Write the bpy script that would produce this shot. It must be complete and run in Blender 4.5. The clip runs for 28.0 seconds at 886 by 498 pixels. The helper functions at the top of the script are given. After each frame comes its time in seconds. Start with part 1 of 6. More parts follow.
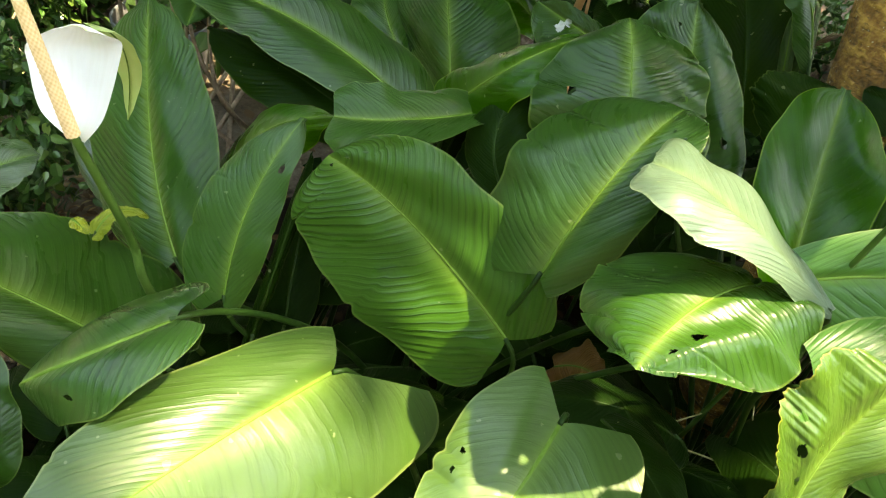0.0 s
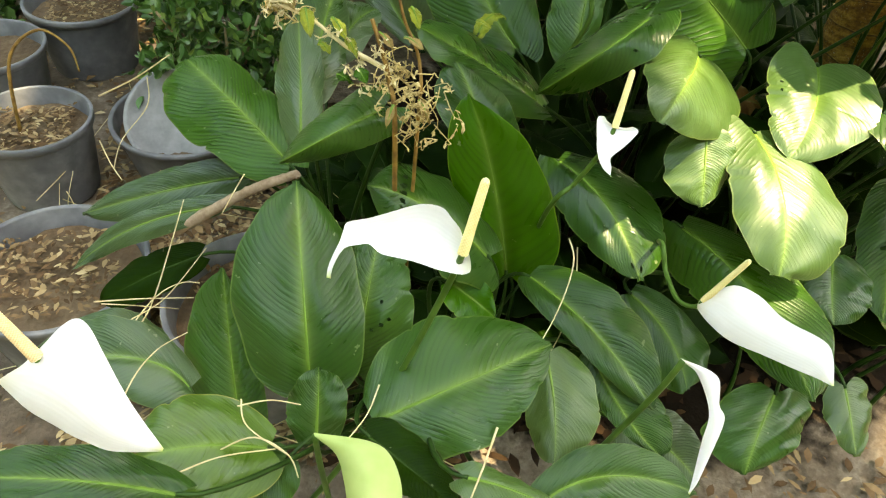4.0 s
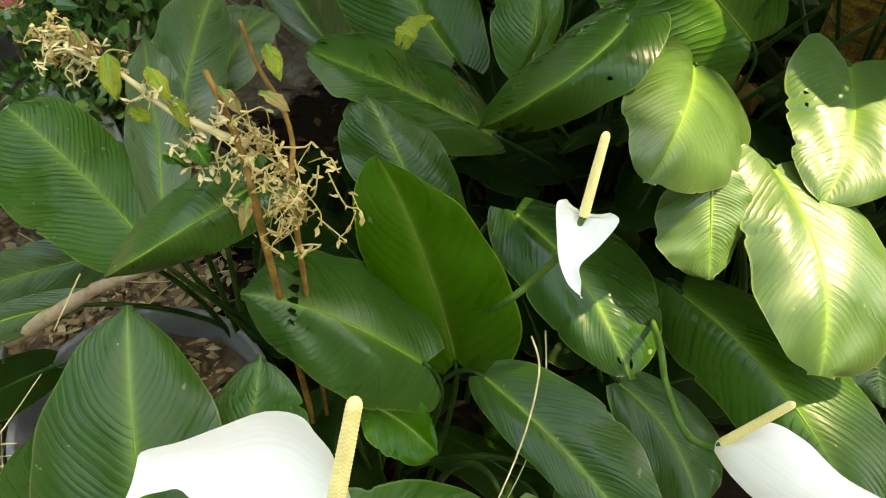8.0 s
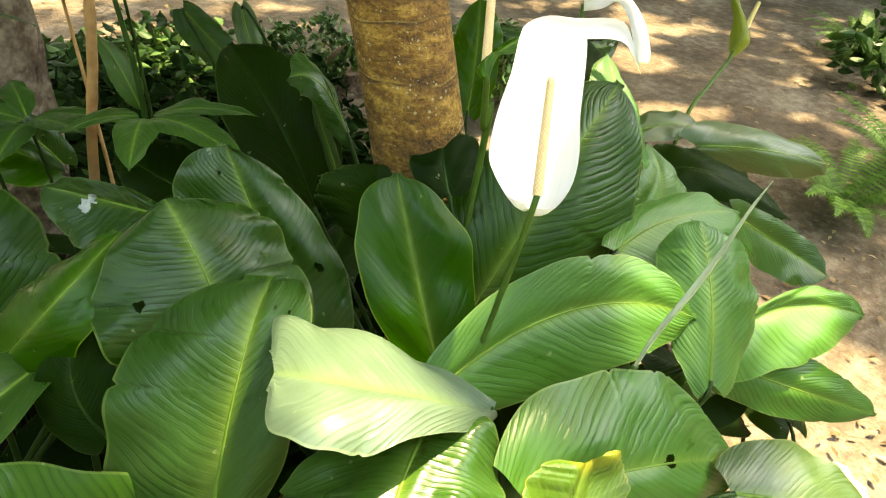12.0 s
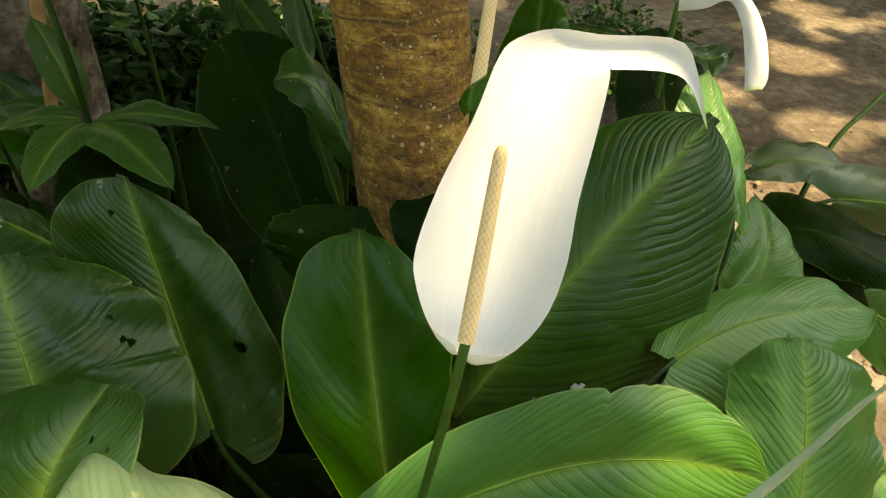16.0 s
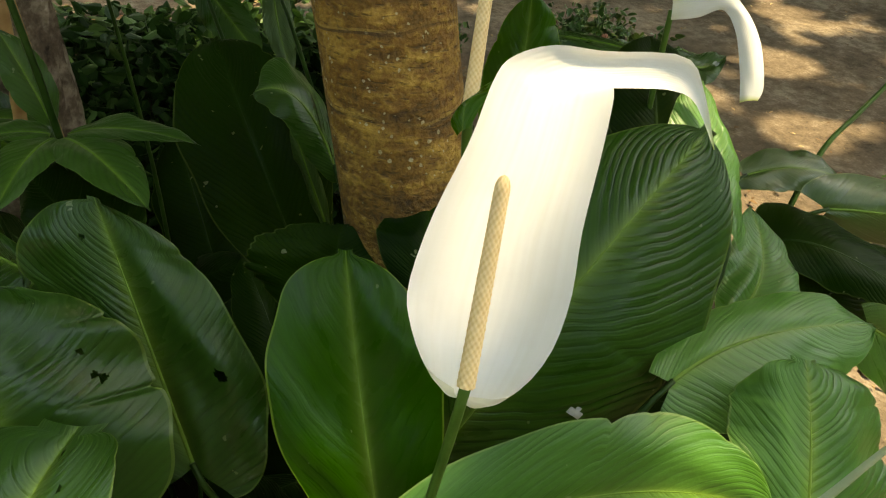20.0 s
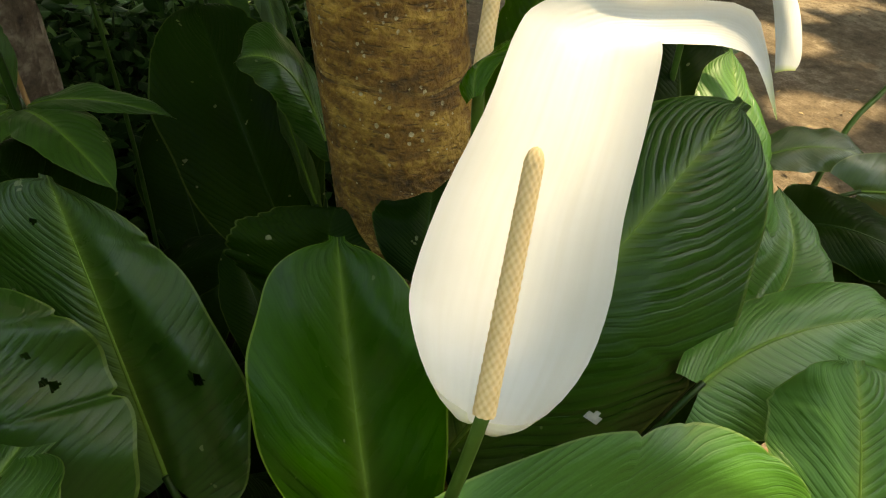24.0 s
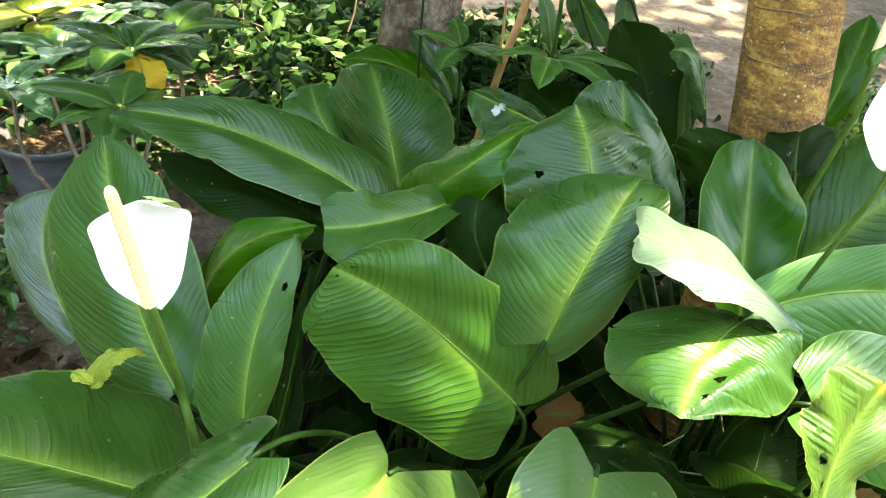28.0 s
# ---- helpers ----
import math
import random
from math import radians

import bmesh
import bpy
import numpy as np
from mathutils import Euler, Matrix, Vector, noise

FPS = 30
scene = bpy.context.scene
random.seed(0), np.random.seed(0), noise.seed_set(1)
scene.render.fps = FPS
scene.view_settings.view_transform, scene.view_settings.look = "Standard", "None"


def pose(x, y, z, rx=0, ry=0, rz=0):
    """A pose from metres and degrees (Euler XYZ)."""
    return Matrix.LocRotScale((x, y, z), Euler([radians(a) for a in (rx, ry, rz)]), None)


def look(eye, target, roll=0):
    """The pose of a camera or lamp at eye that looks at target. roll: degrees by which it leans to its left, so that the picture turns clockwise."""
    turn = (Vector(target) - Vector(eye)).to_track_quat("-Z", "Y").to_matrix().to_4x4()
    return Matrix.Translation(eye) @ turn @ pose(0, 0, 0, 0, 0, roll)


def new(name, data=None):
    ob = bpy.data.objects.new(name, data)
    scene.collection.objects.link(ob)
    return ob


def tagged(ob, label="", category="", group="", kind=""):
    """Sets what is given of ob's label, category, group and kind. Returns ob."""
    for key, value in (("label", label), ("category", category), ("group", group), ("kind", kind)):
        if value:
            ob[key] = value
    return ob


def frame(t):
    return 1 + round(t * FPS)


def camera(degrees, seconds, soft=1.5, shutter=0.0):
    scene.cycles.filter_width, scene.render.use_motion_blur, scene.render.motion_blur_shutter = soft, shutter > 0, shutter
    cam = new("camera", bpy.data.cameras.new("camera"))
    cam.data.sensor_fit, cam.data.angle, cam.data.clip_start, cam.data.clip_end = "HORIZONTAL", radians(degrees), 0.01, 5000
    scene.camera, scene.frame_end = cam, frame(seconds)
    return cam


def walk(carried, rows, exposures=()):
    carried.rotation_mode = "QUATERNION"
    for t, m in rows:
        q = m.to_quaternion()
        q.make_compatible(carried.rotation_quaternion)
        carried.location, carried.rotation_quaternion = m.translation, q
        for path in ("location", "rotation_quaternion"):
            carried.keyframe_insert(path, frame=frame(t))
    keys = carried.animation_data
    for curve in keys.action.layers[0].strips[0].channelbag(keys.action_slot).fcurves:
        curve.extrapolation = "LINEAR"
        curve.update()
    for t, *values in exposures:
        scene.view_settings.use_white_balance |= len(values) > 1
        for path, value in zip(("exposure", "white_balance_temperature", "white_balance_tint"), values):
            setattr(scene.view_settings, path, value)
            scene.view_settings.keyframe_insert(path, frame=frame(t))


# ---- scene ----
cam = camera(65.4, 28.0, soft=1.15)
METRES, EYE, TILT, LEAN, TURN = 4.5, 1.55, -42.0, -8.5, 0.0
ROWS = [
    (0.0, 0.0, 0.0, 0.0, 0.0, 0.0, -0.0),
    (0.5, -0.0105, -0.0121, -0.0069, 2.79, -0.08, -1.82),
    (1.0, -0.0402, -0.0406, -0.018, -6.12, 1.81, 6.7),
    (1.5, -0.0749, -0.0537, -0.0261, -5.86, 1.0, 5.62),
    (2.0, -0.1027, -0.0505, -0.0364, -8.83, -0.89, 8.7),
    (2.5, -0.1466, -0.0723, -0.0444, -7.76, -4.38, 8.46),
    (3.0, -0.187, -0.1047, -0.0603, -8.79, -4.84, 11.75),
    (3.5, -0.2086, -0.1288, -0.0739, -8.44, -4.56, 11.49),
    (5.5, -0.1965, -0.062, -0.0543, -5.62, -10.44, 13.7),
    (6.0, -0.1905, -0.0355, -0.0518, -5.59, -14.15, 15.11),
    (6.5, -0.1878, -0.0236, -0.0512, -5.19, -16.47, 14.46),
    (7.0, -0.1863, -0.0236, -0.0502, -3.61, -16.72, 13.52),
    (7.5, -0.1754, -0.0265, -0.047, -4.63, -14.54, 13.18),
    (8.0, -0.164, -0.0417, -0.0377, -9.65, -8.51, 15.28),
    (8.5, -0.1596, -0.0672, -0.032, -15.87, -4.52, 17.62),
    (9.0, -0.1373, -0.0752, -0.0257, -21.48, -2.29, 21.24),
    (9.5, -0.0947, -0.0629, -0.0228, -22.42, -3.65, 22.37),
    (10.0, -0.0563, -0.0498, -0.0163, -21.69, -3.11, 20.3),
    (10.5, -0.0386, -0.0451, -0.0099, -23.43, -2.79, 22.05),
    (11.0, -0.0225, -0.0165, 0.0099, -25.73, -3.07, 22.78),
    (11.5, -0.0043, 0.0059, 0.029, -31.37, -6.86, 25.23),
    (12.0, 0.0184, 0.0195, 0.0445, -32.13, -5.99, 26.53),
    (12.5, 0.0556, 0.0413, 0.0533, -27.48, -3.49, 23.56),
    (14.5, 0.0904, 0.0635, 0.0519, -20.56, -3.83, 22.0),
    (15.0, 0.092, 0.06, 0.0496, -20.21, -3.16, 21.76),
    (15.5, 0.0914, 0.0579, 0.049, -19.85, -2.71, 21.42),
    (16.0, 0.0933, 0.059, 0.0485, -20.12, -2.94, 21.23),
    (16.5, 0.0931, 0.0617, 0.0484, -19.9, -3.63, 21.16),
    (17.0, 0.0937, 0.0629, 0.0498, -20.27, -3.45, 21.48),
    (17.5, 0.0942, 0.0649, 0.0502, -20.64, -3.87, 21.52),
    (18.0, 0.0959, 0.0654, 0.0516, -21.42, -3.79, 22.3),
    (18.5, 0.0967, 0.0659, 0.0516, -22.05, -4.05, 22.28),
    (19.0, 0.097, 0.0656, 0.0523, -21.79, -3.69, 22.3),
    (19.5, 0.0975, 0.066, 0.0523, -22.24, -3.69, 22.01),
    (20.0, 0.0958, 0.0663, 0.0532, -21.68, -3.36, 21.64),
    (20.5, 0.0971, 0.0663, 0.0529, -22.29, -3.7, 21.92),
    (21.0, 0.096, 0.0661, 0.053, -21.55, -3.42, 21.64),
    (21.5, 0.0966, 0.0653, 0.0527, -21.33, -3.25, 21.92),
    (23.5, 0.0979, 0.0701, 0.0494, -20.94, -3.68, 21.0),
    (24.0, 0.1015, 0.0848, 0.0538, -21.95, -5.01, 21.51),
    (24.5, 0.1028, 0.0896, 0.0554, -22.27, -5.93, 22.14),
    (25.0, 0.0877, 0.0804, 0.0513, -19.81, -4.45, 19.16),
    (25.5, 0.0619, 0.0702, 0.0501, -11.78, -1.56, 14.23),
    (26.0, 0.0447, 0.064, 0.0488, -5.07, 0.66, 9.23),
    (26.5, 0.028, 0.0511, 0.0441, 0.21, 2.05, 3.76),
    (27.0, 0.0005, 0.0306, 0.0336, -1.88, 1.85, 5.12),
    (27.5, -0.0275, 0.002, 0.0209, -5.43, 2.9, 7.45),
    (28.0, -0.0392, -0.0142, 0.0161, -9.5, 3.28, 9.91),
]
EXPOSURES = [(t, 4.35 + e, k, w) for t, e, k, w in ((0.0, 0.05, 10800, 5.5), (3.5, -0.1, 12000, 5), (6.0, -0.25, 13000, 5), (7.2, -0.75, 13500, 5), (8.5, -0.15, 12000, 5), (10.0, -0.2, 11500, 5), (12.5, 0.1, 12500, 5.5), (15.0, -0.78, 13200, 4), (21.0, -1.0, 13200, 4), (24.0, -1.1, 13200, 4), (25.0, -1.1, 13200, 4), (26.0, 0.5, 10000, 9), (27.0, 0.95, 9000, 9.5), (28.0, 0.65, 8800, 9))]

walk(cam, [(t, pose(0, 0, EYE, TILT, LEAN, TURN) @ pose(METRES * x, METRES * y, METRES * z, 90 + pitch, roll, yaw)) for t, x, y, z, yaw, pitch, roll in ROWS], EXPOSURES)

# ---- light ----
SUN_WAY = Vector((0.48, 0.04, 0.875)).normalized()
world = bpy.data.worlds.new("world")
scene.world = world
world.use_nodes = True
wn = world.node_tree.nodes
sky = wn.new("ShaderNodeTexSky")
sky.sky_type, sky.sun_disc = "NISHITA", False
sky.sun_elevation = math.asin(SUN_WAY.z)
sky.sun_rotation = math.atan2(SUN_WAY.x, SUN_WAY.y)
world.node_tree.links.new(sky.outputs[0], wn["Background"].inputs[0])
wn["Background"].inputs[1].default_value = 0.14
sun = new("sun", bpy.data.lights.new("sun", "SUN"))
sun.data.energy, sun.data.angle, sun.data.color = 1.2, radians(1.2), (1.0, 0.97, 0.92)
sun.matrix_world = look(SUN_WAY * 20, (0, 0, 0))

rng = np.random.default_rng(7)
V3 = Vector


# ---- materials ----
def material(name):
    m = bpy.data.materials.new(name)
    m.use_nodes = True
    return m, m.node_tree.nodes, m.node_tree.links, m.node_tree.nodes["Principled BSDF"]


def noise_node(n, lk, scale, detail=4.0, coords="Object", rough=0.55):
    tc = n.new("ShaderNodeTexCoord")
    tx = n.new("ShaderNodeTexNoise")
    tx.inputs["Scale"].default_value, tx.inputs["Detail"].default_value = scale, detail
    tx.inputs["Roughness"].default_value = rough
    lk.new(tc.outputs[coords], tx.inputs["Vector"])
    return tx


def ramp(n, lk, fac, stops):
    r = n.new("ShaderNodeValToRGB")
    while len(r.color_ramp.elements) < len(stops):
        r.color_ramp.elements.new(0.5)
    for e, (p, c) in zip(r.color_ramp.elements, stops):
        e.position, e.color = p, (*c, 1)
    lk.new(fac, r.inputs[0])
    return r


def calc(n, lk, op, a, b=None):
    m = n.new("ShaderNodeMath")
    m.operation = op
    for i, v in enumerate((a, b)):
        if v is None:
            continue
        if isinstance(v, (int, float)):
            m.inputs[i].default_value = v
        else:
            lk.new(v, m.inputs[i])
    return m.outputs[0]


def mix(n, lk, fac, a, b):
    m = n.new("ShaderNodeMix")
    m.data_type = "RGBA"
    for sock, v in ((m.inputs[0], fac), (m.inputs[6], a), (m.inputs[7], b)):
        if isinstance(v, (int, float)):
            sock.default_value = v
        elif isinstance(v, tuple):
            sock.default_value = (*v, 1)
        else:
            lk.new(v, sock)
    return m.outputs[2]


def bump(n, lk, bsdf, height, strength=0.4, distance=0.002, prior=None):
    b = n.new("ShaderNodeBump")
    b.inputs["Strength"].default_value, b.inputs["Distance"].default_value = strength, distance
    lk.new(height, b.inputs["Height"])
    if prior is not None:
        lk.new(prior, b.inputs["Normal"])
    lk.new(b.outputs[0], bsdf.inputs["Normal"])
    return b.outputs[0]


def leaf_material(name, dark, light, edge, veins=27, relief=0.0008, rough=0.30, glow=0.10, sweep=0.30, yellow=0.0, gloss=0.24, groove=0.45, spine=(0.13, 0.22, 0.035)):
    """A glossy leaf with side veins that sweep to the tip; UV x runs along the midrib, y across."""
    m, n, lk, b = material(name)
    uv = n.new("ShaderNodeUVMap")
    sep = n.new("ShaderNodeSeparateXYZ")
    lk.new(uv.outputs[0], sep.inputs[0])
    s = sep.outputs[0]
    side = calc(n, lk, "ABSOLUTE", calc(n, lk, "MULTIPLY_ADD", sep.outputs[1], 2.0))
    side.node.inputs[0].links[0].from_node.inputs[2].default_value = -1.0
    wob = noise_node(n, lk, 9.0, 2.0)
    phase = calc(n, lk, "SUBTRACT", calc(n, lk, "MULTIPLY", s, float(veins)), calc(n, lk, "MULTIPLY", calc(n, lk, "POWER", side, 1.25), veins * sweep))
    phase = calc(n, lk, "ADD", phase, calc(n, lk, "MULTIPLY", wob.outputs[0], 1.4))
    own = n.new("ShaderNodeObjectInfo")
    slot = n.new("ShaderNodeCombineXYZ")
    lk.new(calc(n, lk, "MULTIPLY", phase, 0.5), slot.inputs[0])
    lk.new(calc(n, lk, "GREATER_THAN", sep.outputs[1], 0.5), slot.inputs[1])
    lk.new(calc(n, lk, "MULTIPLY", own.outputs["Random"], 50.0), slot.inputs[2])
    uneven = n.new("ShaderNodeTexNoise")
    uneven.inputs["Scale"].default_value, uneven.inputs["Detail"].default_value = 1.0, 1.0
    lk.new(slot.outputs[0], uneven.inputs["Vector"])
    phase = calc(n, lk, "ADD", phase, calc(n, lk, "MULTIPLY", uneven.outputs[0], 1.5))
    wave = calc(n, lk, "SINE", calc(n, lk, "MULTIPLY", phase, 6.2832))
    wave = calc(n, lk, "MULTIPLY_ADD", wave, 0.5)
    wave.node.inputs[2].default_value = 0.5
    patchy = noise_node(n, lk, 11.0, 2.0)
    keep = ramp(n, lk, patchy.outputs[0], ((0.30, (0.25,) * 3), (0.65, (1.0,) * 3))).outputs[0]
    valley = calc(n, lk, "POWER", wave, 0.38)
    valley = calc(n, lk, "SUBTRACT", 1.0, calc(n, lk, "MULTIPLY", calc(n, lk, "SUBTRACT", 1.0, valley), keep))
    second = calc(n, lk, "MULTIPLY_ADD", calc(n, lk, "SINE", calc(n, lk, "MULTIPLY", phase, 19.7)), 0.05)
    lk.new(valley, second.node.inputs[2])
    valley = second
    big = noise_node(n, lk, 5.0, 3.0)
    fine = noise_node(n, lk, 160.0, 3.0)
    info = n.new("ShaderNodeObjectInfo")
    along = n.new("ShaderNodeCombineXYZ")
    lk.new(calc(n, lk, "MULTIPLY", phase, 0.55), along.inputs[0])
    lk.new(calc(n, lk, "MULTIPLY", sep.outputs[1], 3.5), along.inputs[1])
    lk.new(calc(n, lk, "MULTIPLY", info.outputs["Random"], 40.0), along.inputs[2])
    streak = n.new("ShaderNodeTexNoise")
    streak.inputs["Scale"].default_value, streak.inputs["Detail"].default_value = 1.0, 4.0
    lk.new(along.outputs[0], streak.inputs["Vector"])
    tone = calc(n, lk, "ADD", calc(n, lk, "MULTIPLY", big.outputs[0], 0.45), calc(n, lk, "MULTIPLY", info.outputs["Random"], 0.34))
    tone = calc(n, lk, "ADD", tone, calc(n, lk, "MULTIPLY", streak.outputs[0], 0.34))
    base = ramp(n, lk, tone, ((0.25, dark), (0.8, light))).outputs[0]
    base = mix(n, lk, calc(n, lk, "MULTIPLY", calc(n, lk, "SUBTRACT", 1.0, valley), groove), base, tuple(c * 0.5 for c in dark))
    base = mix(n, lk, calc(n, lk, "MULTIPLY", calc(n, lk, "POWER", calc(n, lk, "SUBTRACT", 1.0, side), 14.0), 0.7), base, spine)
    rim = calc(n, lk, "GREATER_THAN", calc(n, lk, "ADD", side, calc(n, lk, "MULTIPLY", wob.outputs[0], 0.03)), 0.992)
    base = mix(n, lk, calc(n, lk, "MULTIPLY", rim, 0.6), base, edge)
    dying = ramp(n, lk, calc(n, lk, "MULTIPLY", calc(n, lk, "ADD", s, calc(n, lk, "MULTIPLY", patchy.outputs[0], 0.35)), 0.75), ((0.86, (0, 0, 0)), (0.98, (1, 1, 1)))).outputs[0] if yellow else None
    if dying is not None:
        base = mix(n, lk, calc(n, lk, "MULTIPLY", dying, yellow), base, (0.30, 0.27, 0.025))
    spots = noise_node(n, lk, 60.0, 2.0)
    specks = calc(n, lk, "GREATER_THAN", spots.outputs[0], 0.735)
    base = mix(n, lk, calc(n, lk, "MULTIPLY", specks, 0.5), base, (0.2, 0.23, 0.12))
    lk.new(base, b.inputs["Base Color"])
    r = ramp(n, lk, calc(n, lk, "ADD", calc(n, lk, "MULTIPLY", big.outputs[0], 0.5), calc(n, lk, "MULTIPLY", streak.outputs[0], 0.5)), ((0.35, (rough - 0.10,) * 3), (0.65, (rough + 0.14,) * 3)))
    lk.new(r.outputs[0], b.inputs["Roughness"])
    b.inputs["Specular IOR Level"].default_value = gloss
    first = bump(n, lk, b, valley, 0.9, relief)
    second_bump = bump(n, lk, b, streak.outputs[0], 0.8, 0.0022, first)
    bump(n, lk, b, fine.outputs[0], 0.25, 0.0006, second_bump)
    tr = n.new("ShaderNodeBsdfTranslucent")
    lk.new(mix(n, lk, 0.4, base, (0.20, 0.36, 0.02)), tr.inputs[0])
    ms = n.new("ShaderNodeMixShader")
    ms.inputs[0].default_value = glow
    lk.new(b.outputs[0], ms.inputs[1])
    lk.new(tr.outputs[0], ms.inputs[2])
    lk.new(ms.outputs[0], n["Material Output"].inputs[0])
    return m


def plain_material(name, stops, scale, rough=0.6, relief=0.003, fine=60.0, glow=0.0, gloss=0.12):
    m, n, lk, b = material(name)
    big = noise_node(n, lk, scale)
    small = noise_node(n, lk, fine, 5.0)
    b.inputs["Specular IOR Level"].default_value = gloss
    info = n.new("ShaderNodeObjectInfo")
    both = calc(n, lk, "ADD", calc(n, lk, "MULTIPLY", big.outputs[0], 0.7), calc(n, lk, "MULTIPLY", small.outputs[0], 0.3))
    base = ramp(n, lk, both, stops).outputs[0]
    lk.new(base, b.inputs["Base Color"])
    b.inputs["Roughness"].default_value = rough
    bump(n, lk, b, small.outputs[0], 0.6, relief)
    if glow:
        tr = n.new("ShaderNodeBsdfTranslucent")
        lk.new(base, tr.inputs[0])
        ms = n.new("ShaderNodeMixShader")
        ms.inputs[0].default_value = glow
        lk.new(b.outputs[0], ms.inputs[1])
        lk.new(tr.outputs[0], ms.inputs[2])
        lk.new(ms.outputs[0], n["Material Output"].inputs[0])
    return m


def island_material(name, stops, rough=0.55, glow=0.15, gloss=0.15):
    """Each loose piece has a tone of its own."""
    m, n, lk, b = material(name)
    g = n.new("ShaderNodeNewGeometry")
    small = noise_node(n, lk, 40.0, 3.0)
    b.inputs["Specular IOR Level"].default_value = gloss
    tone = calc(n, lk, "ADD", calc(n, lk, "MULTIPLY", g.outputs["Random Per Island"], 0.8), calc(n, lk, "MULTIPLY", small.outputs[0], 0.2))
    base = ramp(n, lk, tone, stops).outputs[0]
    lk.new(base, b.inputs["Base Color"])
    b.inputs["Roughness"].default_value = rough
    if glow:
        tr = n.new("ShaderNodeBsdfTranslucent")
        lk.new(base, tr.inputs[0])
        ms = n.new("ShaderNodeMixShader")
        ms.inputs[0].default_value = glow
        lk.new(b.outputs[0], ms.inputs[1])
        lk.new(tr.outputs[0], ms.inputs[2])
        lk.new(ms.outputs[0], n["Material Output"].inputs[0])
    return m


LEAF = leaf_material("leaf_green", (0.009, 0.036, 0.004), (0.026, 0.084, 0.011), (0.09, 0.14, 0.03), relief=0.0005, gloss=0.26)
# Near-black twin of the leaf green, with deep shade painted into it.
LEAF_SHADED = leaf_material("leaf_shaded_green", (0.002, 0.010, 0.001), (0.007, 0.025, 0.002), (0.05, 0.08, 0.02), rough=0.42, gloss=0.04, spine=(0.012, 0.034, 0.004))
LEAF_RIBBED = leaf_material("leaf_ribbed_green", (0.010, 0.044, 0.004), (0.030, 0.096, 0.010), (0.09, 0.14, 0.03), relief=0.0011, veins=27, gloss=0.18, groove=0.72)
LEAF_LIGHT = leaf_material("leaf_light_green", (0.025, 0.094, 0.010), (0.056, 0.172, 0.028), (0.12, 0.19, 0.05), relief=0.0006, veins=24, rough=0.36, glow=0.10, gloss=0.26, groove=0.5)
LEAF_PALE = leaf_material("leaf_pale_green", (0.023, 0.060, 0.009), (0.050, 0.104, 0.021), (0.14, 0.18, 0.05), relief=0.0004, rough=0.38, glow=0.12, yellow=0.7, gloss=0.45, groove=0.3)
# Leaf green paled and greyed, so a soft sheen sits in the colour.
LEAF_SHEEN = leaf_material("leaf_sheen_green", (0.018, 0.050, 0.010), (0.046, 0.094, 0.028), (0.10, 0.14, 0.05), relief=0.0007, rough=0.34, gloss=0.45, groove=0.5)
# One sunlit leaf: the sun's whitish sheen is put into its base colour.
LEAF_SUNLIT = leaf_material("leaf_sunlit_green", (0.046, 0.088, 0.046), (0.098, 0.150, 0.094), (0.14, 0.20, 0.10), relief=0.0005, veins=22, rough=0.38, glow=0.05, gloss=0.5, groove=0.3, spine=(0.10, 0.16, 0.05))
LEAF_YOUNG = leaf_material("leaf_young_green", (0.007, 0.048, 0.001), (0.024, 0.110, 0.003), (0.16, 0.24, 0.03), veins=16, relief=0.0004, rough=0.28, glow=0.22, gloss=0.18, groove=0.4)
LEAF_DYING = leaf_material("leaf_dying", (0.035, 0.085, 0.010), (0.08, 0.15, 0.02), (0.25, 0.22, 0.04), relief=0.0003, yellow=1.0, gloss=0.3)
LEAF_YELLOW = leaf_material("leaf_yellowing", (0.14, 0.19, 0.015), (0.30, 0.31, 0.03), (0.36, 0.28, 0.04), relief=0.001)
MIDRIB = plain_material("midrib_green", ((0.3, (0.08, 0.16, 0.02)), (0.7, (0.13, 0.23, 0.04))), 30, 0.45, 0.0005, glow=0.1)
# Midrib for the shade-painted leaves, darkened to match them.
MIDRIB_SHADED = plain_material("midrib_shaded_green", ((0.3, (0.010, 0.030, 0.004)), (0.7, (0.022, 0.055, 0.008))), 30, 0.5, 0.0005)
STEM = plain_material("flower_stem_green", ((0.3, (0.030, 0.075, 0.012)), (0.7, (0.075, 0.15, 0.03))), 20, 0.4, 0.0006)
STALK = plain_material("stalk_green", ((0.3, (0.008, 0.026, 0.004)), (0.7, (0.022, 0.058, 0.010))), 20, 0.4, 0.0006)


